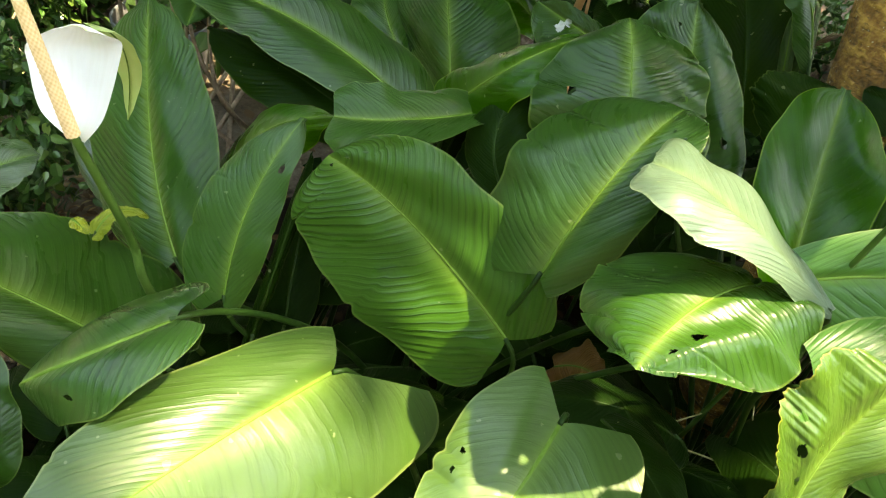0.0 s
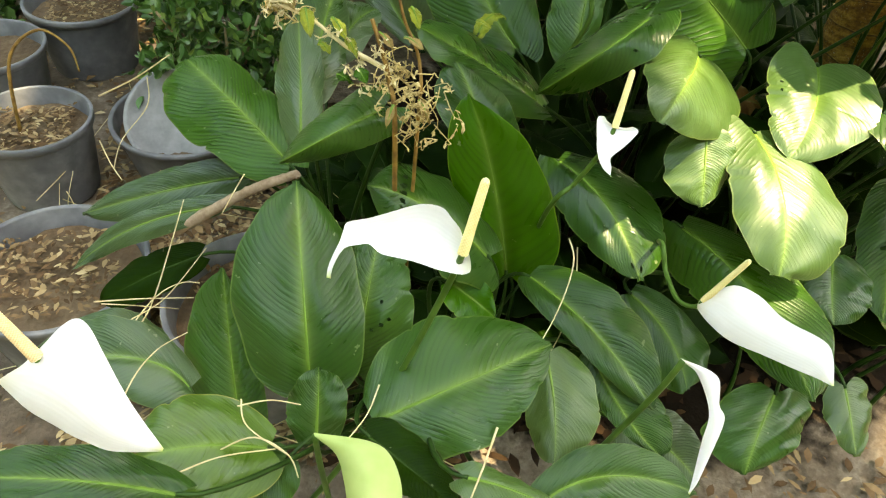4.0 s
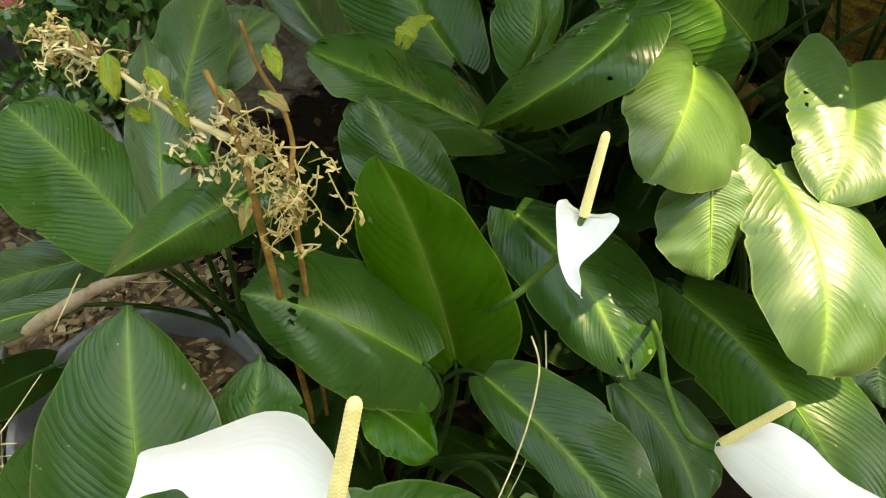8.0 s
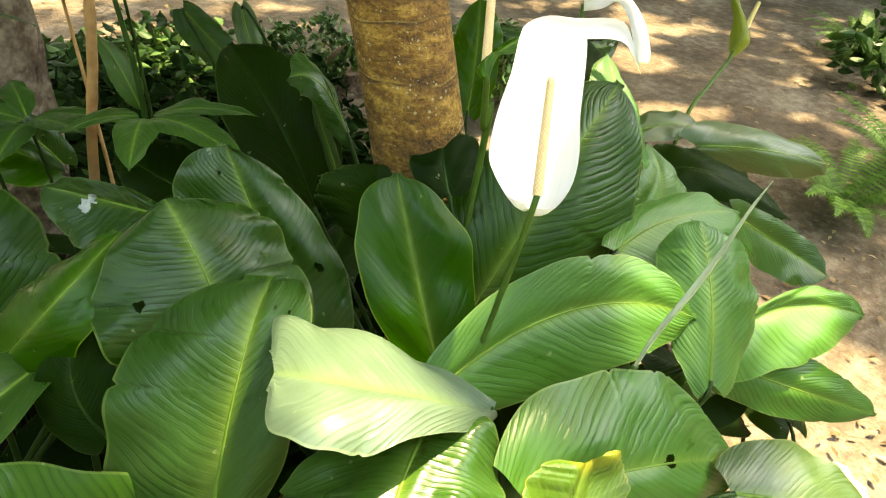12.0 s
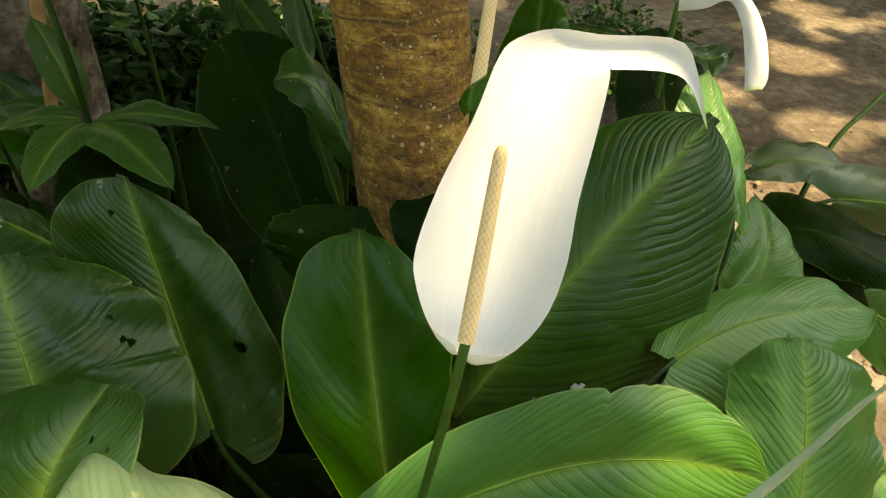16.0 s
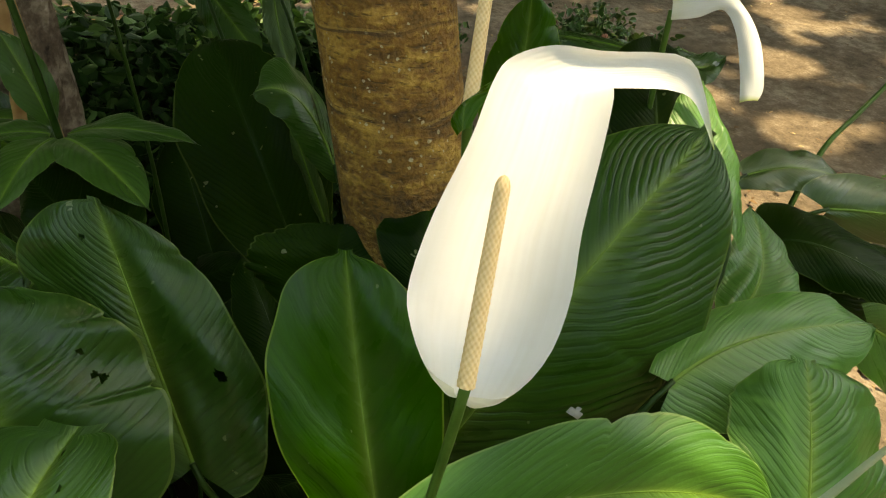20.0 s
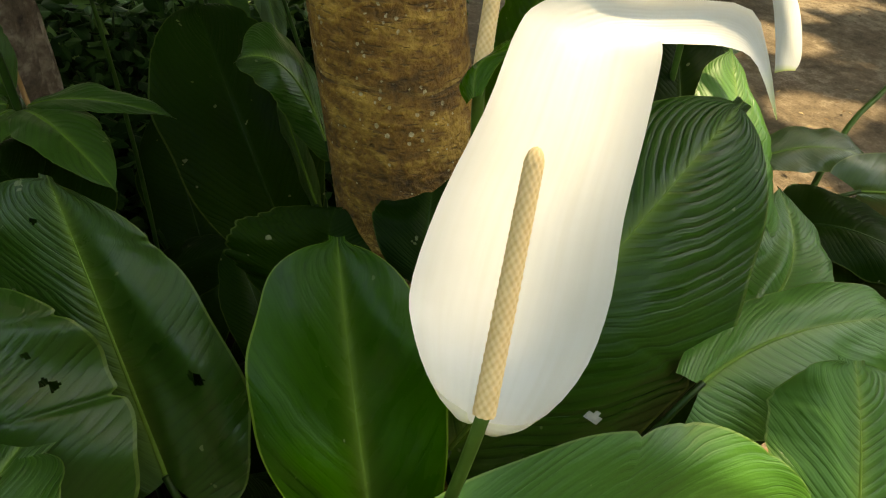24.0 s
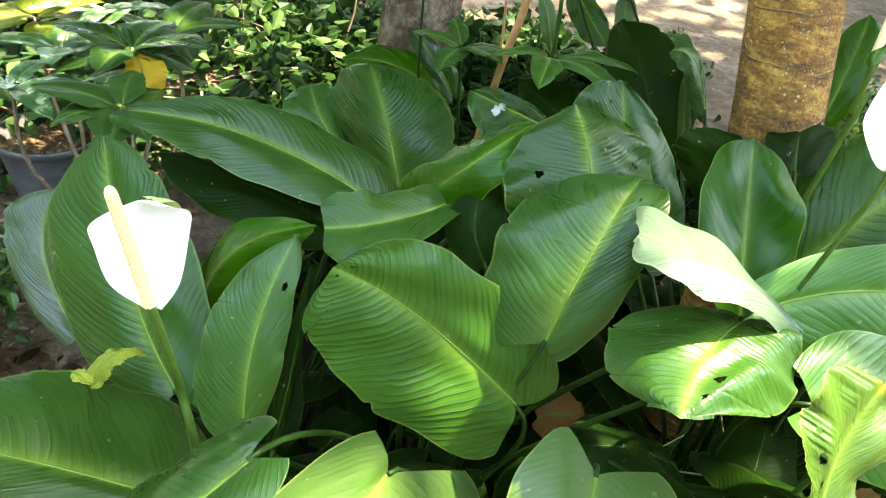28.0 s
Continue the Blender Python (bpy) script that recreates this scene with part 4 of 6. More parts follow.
flower(PLANTS["left"], [((-0.258, 0.012, 0.689), (-0.263, 0.003, 0.679)), ((-0.218, 0.003, 0.731), (-0.263, -0.030, 0.683)), ((-0.193, -0.032, 0.741), (-0.247, -0.072, 0.683)), ((-0.173, -0.082, 0.735), (-0.212, -0.114, 0.690)), ((-0.134, -0.133, 0.734), (-0.190, -0.149, 0.700)), ((-0.142, -0.166, 0.736), (-0.170, -0.182, 0.711)), ((-0.164, -0.207, 0.724), (-0.167, -0.206, 0.724))], spadix=((-0.257, 0.005, 0.697), (-0.231, -0.017, 0.814)), cup=0.2, spadix_mat=SPADIX_GREEN, thick=0.006, stem=((-0.261, 0.012, 0.674), (-0.272, 0.045, 0.659), (-0.255, 0.120, 0.652), (-0.216, 0.209, 0.637), (0.231, 0.783, 0.000)))
flower(PLANTS["left"], [((-1.203, -0.132, 0.937), (-1.239, -0.138, 0.919)), ((-1.171, -0.115, 0.965), (-1.214, -0.163, 0.903)), ((-1.148, -0.116, 0.972), (-1.187, -0.183, 0.892)), ((-1.131, -0.144, 0.950), (-1.160, -0.201, 0.884)), ((-1.110, -0.185, 0.917), (-1.133, -0.215, 0.879)), ((-1.082, -0.226, 0.886), (-1.084, -0.228, 0.884))], spadix=((-1.190, -0.145, 0.958), (-1.213, -0.133, 1.020)), cup=0.2, crown=(-1.20, 0.12, 0.0))
flower(PLANTS["left"], [((-0.454, -0.187, 0.837), (-0.448, -0.194, 0.833)), ((-0.410, -0.215, 0.825), (-0.434, -0.209, 0.823)), ((-0.411, -0.242, 0.798), (-0.425, -0.245, 0.790)), ((-0.408, -0.260, 0.782), (-0.438, -0.269, 0.762)), ((-0.443, -0.298, 0.732), (-0.458, -0.305, 0.721)), ((-0.461, -0.314, 0.710), (-0.463, -0.312, 0.712))], cup=0.3, crown=(-0.47, -0.07, 0.0))
flower(PLANTS["left"], [((-0.929, -0.127, 0.703), (-0.926, -0.133, 0.699)), ((-0.860, -0.156, 0.709), (-0.903, -0.159, 0.691)), ((-0.834, -0.181, 0.705), (-0.897, -0.192, 0.672)), ((-0.825, -0.219, 0.680), (-0.894, -0.224, 0.652)), ((-0.838, -0.258, 0.649), (-0.868, -0.255, 0.641))], cup=0.3, mat=SPATHE_GREEN, crown=(-0.90, -0.02, 0.0))
flower(PLANTS["centre"], [((-0.294, 0.550, 1.147), (-0.278, 0.545, 1.147)), ((-0.325, 0.569, 1.162), (-0.259, 0.555, 1.172)), ((-0.338, 0.593, 1.189), (-0.249, 0.577, 1.210)), ((-0.342, 0.604, 1.207), (-0.246, 0.589, 1.229)), ((-0.318, 0.607, 1.224), (-0.260, 0.594, 1.233)), ((-0.302, 0.603, 1.231), (-0.281, 0.598, 1.233))], spadix=((-0.288, 0.547, 1.153), (-0.305, 0.545, 1.288)), cup=-0.2, stem=((-0.284, 0.567, 1.088), (-0.280, 0.605, 0.968), (-0.279, 0.650, 0.805), (-0.341, 1.127, 0.000)))
flower(PLANTS["right"], [((1.211, 1.043, 1.311), (1.203, 1.030, 1.289)), ((1.261, 1.018, 1.336), (1.230, 1.008, 1.297)), ((1.280, 0.977, 1.316), (1.256, 0.992, 1.310)), ((1.283, 0.938, 1.282), (1.259, 0.962, 1.287)), ((1.270, 0.902, 1.238), (1.248, 0.928, 1.246)), ((1.256, 0.893, 1.221), (1.236, 0.905, 1.216))], cup=0.2, crown=(1.2, 0.95, 0.0))
flower(PLANTS["right"], [((0.730, 0.825, 1.307), (0.740, 0.822, 1.314)), ((0.735, 0.844, 1.316), (0.764, 0.834, 1.332)), ((0.770, 0.850, 1.337), (0.790, 0.830, 1.334)), ((0.809, 0.845, 1.350), (0.812, 0.834, 1.341)), ((0.825, 0.843, 1.346), (0.822, 0.841, 1.341))], spadix=((0.755, 0.847, 1.320), (0.794, 0.895, 1.444)), cup=0.2, mat=LEAF_YOUNG, stem=((0.745, 0.831, 1.293), (0.764, 0.845, 1.221), (0.783, 0.858, 1.148), (0.78, 0.95, 0.0)))
flower(PLANTS["right"], [((0.7448, 0.4932, 1.0248), (0.7482, 0.4898, 1.0242)), ((0.7566, 0.4868, 1.0859), (0.7594, 0.4812, 1.0811)), ((0.7832, 0.4745, 1.1542), (0.7888, 0.4675, 1.1507)), ((0.8036, 0.4640, 1.2164), (0.8064, 0.4591, 1.2136)), ((0.8122, 0.4552, 1.2704), (0.8128, 0.4518, 1.2676)), ((0.8120, 0.4429, 1.3129), (0.8120, 0.4421, 1.3121))], cup=0.45, mat=SPATHE_FADED, crown=(0.70, 0.60, 0.0))
flower(PLANTS["right"], [((2.108, 1.133, 1.031), (2.117, 1.118, 1.023)), ((2.124, 1.154, 1.069), (2.169, 1.110, 1.063)), ((2.152, 1.176, 1.120), (2.181, 1.145, 1.112)), ((2.160, 1.203, 1.157), (2.183, 1.187, 1.160)), ((2.186, 1.219, 1.198), (2.192, 1.212, 1.197))], spadix=((2.175, 1.138, 1.100), (2.189, 1.133, 1.177)), cup=0.4, mat=LEAF_YELLOW, spadix_mat=SPADIX_GREEN, thick=0.008, stem=((2.12, 1.126, 1.045), (2.081, 1.119, 1.009), (1.966, 1.097, 0.966), (1.855, 1.075, 0.920), (1.72, 1.02, 0.80), (1.58, 0.93, 0.45), (1.45, 0.85, 0.0)))
leaf(PLANTS["centre"], (-0.285, 0.612, 1.232), (-0.276, 0.664, 1.181), (-0.291, 0.676, 1.089), (-0.292, 0.670, 1.181), (-0.260, 0.658, 1.181), mat=SPATHE_GREEN, stalk=False, lobe=0.0, wave=0.002, rib=0.4, nicks=0, label="yellow-green drooping tip of the white flower")
leaf(PLANTS["left"], (-0.272, 0.016, 0.286), (-0.184, -0.035, 0.243), (-0.124, -0.099, 0.185), (-0.131, -0.001, 0.276), (-0.247, -0.074, 0.216), mat=LEAF_SHEEN, crown=(-0.27, 0.12, 0.0))

# ---- ground ----
SOIL = plain_material("soil", ((0.3, (0.035, 0.022, 0.012)), (0.5, (0.10, 0.066, 0.038)), (0.7, (0.20, 0.145, 0.09))), 2.2, 0.95, 0.012, 45.0)


def ground_material():
    """Pale trodden soil; inside the bed the deep shade is put into a darker colour."""
    m, n, lk, b = material("garden_ground")
    big = noise_node(n, lk, 1.7, 6.0)
    mid = noise_node(n, lk, 14.0, 6.0)
    grain = noise_node(n, lk, 70.0, 5.0)
    tone = calc(n, lk, "ADD", calc(n, lk, "MULTIPLY", big.outputs[0], 0.45), calc(n, lk, "ADD", calc(n, lk, "MULTIPLY", mid.outputs[0], 0.35), calc(n, lk, "MULTIPLY", grain.outputs[0], 0.2)))
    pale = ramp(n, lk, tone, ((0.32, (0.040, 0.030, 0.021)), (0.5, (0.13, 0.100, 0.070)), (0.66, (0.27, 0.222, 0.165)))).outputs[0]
    shaded_soil = ramp(n, lk, tone, ((0.3, (0.006, 0.0045, 0.003)), (0.7, (0.020, 0.014, 0.009)))).outputs[0]
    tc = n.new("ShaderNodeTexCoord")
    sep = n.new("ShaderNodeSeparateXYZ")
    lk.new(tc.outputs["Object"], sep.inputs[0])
    # Ellipse round the bed that bounds the painted shade.
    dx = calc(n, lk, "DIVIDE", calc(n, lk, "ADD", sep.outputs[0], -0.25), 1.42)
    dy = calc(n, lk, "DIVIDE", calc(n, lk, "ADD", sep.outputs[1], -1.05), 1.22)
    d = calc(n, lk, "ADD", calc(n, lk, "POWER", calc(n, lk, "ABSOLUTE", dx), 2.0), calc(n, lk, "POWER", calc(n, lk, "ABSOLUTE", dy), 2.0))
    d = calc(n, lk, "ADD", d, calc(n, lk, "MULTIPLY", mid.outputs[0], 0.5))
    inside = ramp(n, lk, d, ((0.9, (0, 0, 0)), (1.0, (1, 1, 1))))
    lk.new(mix(n, lk, inside.outputs[0], shaded_soil, pale), b.inputs["Base Color"])
    b.inputs["Roughness"].default_value = 0.95
    b.inputs["Specular IOR Level"].default_value = 0.03
    first = bump(n, lk, b, mid.outputs[0], 0.7, 0.03)
    bump(n, lk, b, grain.outputs[0], 0.6, 0.008, first)
    return m


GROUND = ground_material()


def ground_sheet():
    """One sheet to the horizon, finer near the bed."""
    ax = np.concatenate([-np.geomspace(900, 8, 14), np.linspace(-7, 9, 120), np.geomspace(10, 900, 14)])
    verts = []
    for y in ax:
        for x in ax:
            z = 0.02 * noise.noise((x * 0.9, y * 0.9, 0)) + 0.010 * noise.noise((x * 4, y * 4, 3)) if abs(x) < 20 and abs(y) < 20 else 0.0
            verts.append((x, y, z))
    n = len(ax)
    faces = [(i * n + k, i * n + k + 1, (i + 1) * n + k + 1, (i + 1) * n + k) for i in range(n - 1) for k in range(n - 1)]
    return mesh("ground", verts, faces, GROUND)


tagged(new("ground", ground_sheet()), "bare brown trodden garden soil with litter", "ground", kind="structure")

# ---- trees ----
def ringed_bark():
    m, n, lk, b = material("bark_tan")
    tc = n.new("ShaderNodeTexCoord")
    mp = n.new("ShaderNodeMapping")
    mp.inputs["Scale"].default_value = (1.0, 1.0, 3.2)
    lk.new(tc.outputs["Object"], mp.inputs[0])
    streak = n.new("ShaderNodeTexNoise")
    streak.inputs["Scale"].default_value, streak.inputs["Detail"].default_value = 16.0, 6.0
    lk.new(mp.outputs[0], streak.inputs["Vector"])
    big = noise_node(n, lk, 5.0, 3.0)
    fine = noise_node(n, lk, 130.0, 5.0)
    tone = calc(n, lk, "ADD", calc(n, lk, "MULTIPLY", streak.outputs[0], 0.5), calc(n, lk, "ADD", calc(n, lk, "MULTIPLY", big.outputs[0], 0.25), calc(n, lk, "MULTIPLY", fine.outputs[0], 0.25)))
    base = ramp(n, lk, tone, ((0.36, (0.048, 0.021, 0.003)), (0.49, (0.21, 0.098, 0.014)), (0.62, (0.50, 0.29, 0.062)))).outputs[0]
    vor = n.new("ShaderNodeTexVoronoi")
    vor.inputs["Scale"].default_value = 105.0
    lk.new(tc.outputs["Object"], vor.inputs["Vector"])
    patch = noise_node(n, lk, 9.0, 2.0)
    size = calc(n, lk, "MULTIPLY", calc(n, lk, "SUBTRACT", patch.outputs[0], 0.36), 0.9)
    spot = calc(n, lk, "LESS_THAN", calc(n, lk, "ADD", vor.outputs["Distance"], calc(n, lk, "MULTIPLY", fine.outputs[0], 0.95)), calc(n, lk, "ADD", size, 0.49))
    base = mix(n, lk, calc(n, lk, "MULTIPLY", spot, 0.7), base, (0.50, 0.42, 0.27))
    dm = n.new("ShaderNodeMapping")
    dm.inputs["Scale"].default_value = (1.0, 1.0, 5.5)
    lk.new(tc.outputs["Object"], dm.inputs[0])
    dash = n.new("ShaderNodeTexNoise")
    dash.inputs["Scale"].default_value, dash.inputs["Detail"].default_value = 60.0, 2.0
    lk.new(dm.outputs[0], dash.inputs["Vector"])
    dashes = ramp(n, lk, dash.outputs[0], ((0.60, (0, 0, 0)), (0.68, (1, 1, 1)))).outputs[0]
    base = mix(n, lk, calc(n, lk, "MULTIPLY", dashes, 0.6), base, (0.06, 0.030, 0.006))
    sep = n.new("ShaderNodeSeparateXYZ")
    lk.new(tc.outputs["Object"], sep.inputs[0])
    bend = noise_node(n, lk, 4.0, 2.0)
    ring = calc(n, lk, "FRACT", calc(n, lk, "ADD", calc(n, lk, "MULTIPLY", sep.outputs[2], 11.0), calc(n, lk, "MULTIPLY", bend.outputs[0], 1.0)))
    part_way = ramp(n, lk, big.outputs[0], ((0.42, (0, 0, 0)), (0.52, (1, 1, 1)))).outputs[0]
    crack = calc(n, lk, "MULTIPLY", calc(n, lk, "LESS_THAN", ring, 0.04), part_way)
    ridge = calc(n, lk, "MULTIPLY", calc(n, lk, "MULTIPLY", calc(n, lk, "GREATER_THAN", ring, 0.04), calc(n, lk, "LESS_THAN", ring, 0.075)), part_way)
    base = mix(n, lk, calc(n, lk, "MULTIPLY", crack, 0.65), base, (0.05, 0.026, 0.006))
    base = mix(n, lk, calc(n, lk, "MULTIPLY", ridge, 0.4), base, (0.46, 0.30, 0.09))
    lk.new(base, b.inputs["Base Color"])
    b.inputs["Roughness"].default_value = 0.8
    h = calc(n, lk, "SUBTRACT", calc(n, lk, "ADD", streak.outputs[0], fine.outputs[0]), calc(n, lk, "SUBTRACT", calc(n, lk, "MULTIPLY", crack, 1.0), calc(n, lk, "SUBTRACT", calc(n, lk, "MULTIPLY", ridge, 0.8), calc(n, lk, "MULTIPLY", dashes, 0.5))))
    bump(n, lk, b, h, 1.0, 0.010)
    return m


BARK = ringed_bark()
BARK_GREY = plain_material("bark_grey", ((0.32, (0.03, 0.02, 0.014)), (0.48, (0.14, 0.10, 0.07)), (0.66, (0.36, 0.29, 0.22))), 14, 0.95, 0.03, 55.0)
CROWN = island_material("shade_leaves", ((0.1, (0.02, 0.06, 0.012)), (0.9, (0.06, 0.15, 0.03))))


def trunk_mesh(name, x, y, r, h, mat, flare=1.35, lean=(0.0, 0.0), rough=0.03, rings=True, bend=0.0):
    rows, ring = 120, 40
    verts, faces = [], []
    for i in range(rows + 1):
        f = i / rows
        z = h * f ** 1.3 - 0.03
        rad = r * (1 + (flare - 1) * math.exp(-z / 0.16)) * (1 - 0.12 * f)
        if rings:
            rad *= 1 + 0.012 * max(0.0, math.sin(z * 62 + 1.5 * noise.noise((0, 0, z * 5)))) ** 8
        for q in range(ring):
            a = 2 * math.pi * q / ring
            w = 1 + rough * noise.noise((2.2 * math.cos(a), 2.2 * math.sin(a), z * 3 + x)) + 0.35 * rough * noise.noise((9 * math.cos(a), 9 * math.sin(a), z * 14))
            if not rings:
                w += 0.16 * abs(noise.noise((4.5 * math.cos(a), 4.5 * math.sin(a), z * 1.3))) - 0.08
            cz = max(z, 0) if bend == 0 else 0.5 * (z - bend + math.sqrt((z - bend) ** 2 + 0.06))
            verts.append((x + lean[0] * cz + rad * w * math.cos(a), y + lean[1] * cz + rad * w * math.sin(a), z))
    for i in range(rows):
        for q in range(ring):
            faces.append((i * ring + q, i * ring + (q + 1) % ring, (i + 1) * ring + (q + 1) % ring, (i + 1) * ring + q))
    return mesh(name, verts, faces, mat)


def leaf_cloud(n, centre, spread, size, seed, keep=None, flat=0.0):
    """Many small pointed leaves."""
    r = np.random.default_rng(seed)
    verts, faces = [], []
    for i in range(n):
        p = np.array([r.normal(0, spread[k]) for k in range(3)]) + centre
        if keep is not None and not keep(p):
            continue
        d = r.normal(0, 1, 3)
        d[2] = d[2] * (1 - flat) - 0.3
        d /= np.linalg.norm(d)
        w = np.cross(d, r.normal(0, 1, 3) * (1 - flat) + np.array([0, 0, flat * 3]))
        w /= np.linalg.norm(w) + 1e-9
        s = size * r.uniform(0.6, 1.3)
        nn = np.cross(d, w)
        o = len(verts)
        for fs, fw, fn in ((0, 0, 0), (0.12, 0.24, 0.05), (0.45, 0.30, 0.07), (0.78, 0.16, 0.03), (1.0, 0, -0.06), (0.78, -0.16, 0.03), (0.45, -0.30, 0.07), (0.12, -0.24, 0.05)):
            verts.append(p + d * s * fs + w * s * fw + nn * s * fn)
        faces += [(o, o + 1, o + 2, o + 3, o + 4), (o, o + 4, o + 5, o + 6, o + 7)]
    return verts, faces


tree = thing("tree", 0.80, 0.925, 0.0, "slim tree with tan ringed bark beside the flowers", "tree")
part("trunk", trunk_mesh("trunk", 0.80, 0.925, 0.088, 4.4, BARK, 1.15, (-0.011, 0.401), bend=0.93), tree)
SUNLIT = [(0.35, 0.57, 1.10, 0.09), (0.27, 0.43, 1.04, 0.08), (0.14, 0.68, 0.82, 0.06), (-0.09, 0.38, 0.865, 0.115), (0.13, 0.33, 0.78, 0.11), (0.02, 0.17, 0.72, 0.10), (0.50, 0.41, 1.05, 0.06), (0.775, 0.735, 1.40, 0.062), (0.90, 0.56, 1.0, 0.07), (1.30, 0.48, 0.88, 0.10), (0.88, 0.20, 0.90, 0.09), (0.75, -0.12, 0.0, 0.20), (1.1, -0.2, 0.0, 0.25), (0.95, 4.55, 0.0, 0.25), (1.6, 4.9, 0.0, 0.2), (4.6, 2.9, 0.0, 0.2), (5.6, 3.6, 0.0, 0.25), (1.27, 0.95, 1.28, 0.05), (2.1, 0.75, 0.0, 0.45), (1.75, 0.25, 0.0, 0.30), (3.9, 2.2, 0.0, 0.18), (3.0, 1.8, 0.0, 0.3), (3.6, 2.8, 0.0, 0.18), (2.5, 2.3, 0.0, 0.3), (1.2, 3.6, 0.0, 0.2), (-0.2, 3.6, 0.2, 0.25), (-0.6, 2.2, 0.7, 0.2), (-0.5, 2.9, 0.5, 0.3), (0.1, 3.2, 0.4, 0.3), (-1.2, 2.6, 0.4, 0.3)]
WAY = np.array(SUN_WAY)


def shaded(p):
    """False where a gap in the crown lets the sun down to one of the bright places."""
    for x, y, z, rad in SUNLIT:
        q = p - np.array((x, y, z))
        q = q - np.outer(q @ WAY, WAY)
        if (np.linalg.norm(q, axis=1) < rad).any():
            return False
    return True


FILL = np.array([(1, 0, 0, 0), (0, 1, 0, 0), (0, 0, 1, 0), (0, 0, 0, 1), (0.25,) * 4, (0.5, 0.5, 0, 0), (0, 0.5, 0.5, 0), (0, 0, 0.5, 0.5), (0.5, 0, 0, 0.5), (0.6, 0.15, 0.1, 0.15), (0.1, 0.15, 0.6, 0.15), (0.2, 0.5, 0.2, 0.1), (0.2, 0.1, 0.2, 0.5)])


def shade_leaves(n, centre, spread, size, seed):
    """Broad drooping leaves of the unseen crowns, thick but for gaps cut for sun."""
    r = np.random.default_rng(seed)
    verts, faces = [], []
    for i in range(n):
        p = np.clip(r.normal(0, 1, 3), -1.9, 1.9) * spread + centre
        a = r.uniform(0, 6.28)
        d = np.array([math.cos(a), math.sin(a), r.uniform(-0.7, 0.1)])
        d /= np.linalg.norm(d)
        w = np.cross(d, (r.normal(0, 0.4), r.normal(0, 0.4), 1))
        w /= np.linalg.norm(w)
        s = size * r.uniform(0.6, 1.2)
        q = np.array([p, p + d * s * 0.45 + w * s * 0.24, p + d * s - np.array([0, 0, 0.1 * s]), p + d * s * 0.45 - w * s * 0.24])
        if shaded(FILL @ q):
            o = len(verts)
            verts += list(q)
            faces += [(o, o + 1, o + 2), (o, o + 2, o + 3)]
    return mesh("crown", verts, faces, CROWN, smooth=False)


def limb(a, b, r0, r1, sag=0.15):
    m = (np.array(a) + np.array(b)) / 2 + np.array([0, 0, sag])
    return mesh("limb", *tube(smooth_rows([a, m, b], 14), np.linspace(r0, r1, 14), 8), BARK)


TOP = (0.76, 2.28, 4.2)
# Unseen crowns and limbs, added where their shade falls on the bed.
part("crown", shade_leaves(4600, np.array([2.65, 1.05, 4.6]), np.array([0.85, 1.05, 0.35]), 0.30, 3), tree)
part("crown", shade_leaves(2600, np.array([1.3, -0.2, 4.9]), np.array([0.7, 0.7, 0.25]), 0.30, 4), tree)
for e in ((2.6, 1.4, 4.7), (1.8, 2.6, 4.8), (3.4, 2.3, 4.6), (1.0, -0.4, 4.9)):
    part("limb", limb(TOP, e, 0.05, 0.015), tree)
back_tree = thing("tree", 0.37, 2.25, 0.0, "old tree with grey weathered bark behind the lilies", "tree")
part("trunk", trunk_mesh("trunk", 0.37, 2.25, 0.14, 4.0, BARK_GREY, 1.25, rough=0.18, rings=False), back_tree)
# More unseen crowns, added to dim the path and the ground behind.
part("crown", shade_leaves(3600, np.array([2.3, 3.8, 4.7]), np.array([1.4, 0.95, 0.35]), 0.32, 5), back_tree)
part("crown", shade_leaves(2600, np.array([6.0, 3.0, 5.0]), np.array([1.7, 1.5, 0.4]), 0.42, 6), back_tree)
# Low unseen crown, added only to block sky over the back growth.
part("crown", shade_leaves(5600, np.array([0.6, 2.75, 2.5]), np.array([1.3, 0.75, 0.2]), 0.28, 8), back_tree)
for e in ((1.4, 4.2, 4.7), (3.2, 4.2, 4.9), (4.6, 5.4, 5.0), (2.4, 5.6, 4.9)):
    part("limb", limb((0.37, 2.25, 3.9), e, 0.06, 0.02), back_tree)



def sky_screen(n, seed):
    """An unseen thick belt of leaves, added to shut out the low sky."""
    r = np.random.default_rng(seed)
    a = r.uniform(0, 6.28, n)
    rad = r.uniform(9.5, 12.5, n)
    z = 10.5 * r.uniform(0, 1, n) ** 0.8 * (0.88 + 0.12 * np.sin(5 * a)) * (1 - 0.55 * np.clip(np.cos(a + 0.25), 0, 1) ** 2)
    p = np.stack([rad * np.cos(a), 1.5 + rad * np.sin(a), z], -1)
    d = r.normal(0, 1, (n, 3))
    d /= np.linalg.norm(d, axis=1)[:, None]
    w = np.cross(d, r.normal(0, 1, (n, 3)))
    w /= np.linalg.norm(w, axis=1)[:, None]
    s = r.uniform(0.35, 0.8, n)[:, None]
    verts = np.stack([p, p + d * s * 0.4 + w * s * 0.3, p + d * s, p + d * s * 0.4 - w * s * 0.3], 1).reshape(-1, 3)
    o = 4 * np.arange(n)
    return mesh("sky_screen", verts, np.stack([o, o + 1, o + 2, o + 3], -1), CROWN, smooth=False)


tagged(new("sky_screen", sky_screen(30000, 9)), "unseen belt of leaves added all around to block the low sky", "trees", kind="stuff")

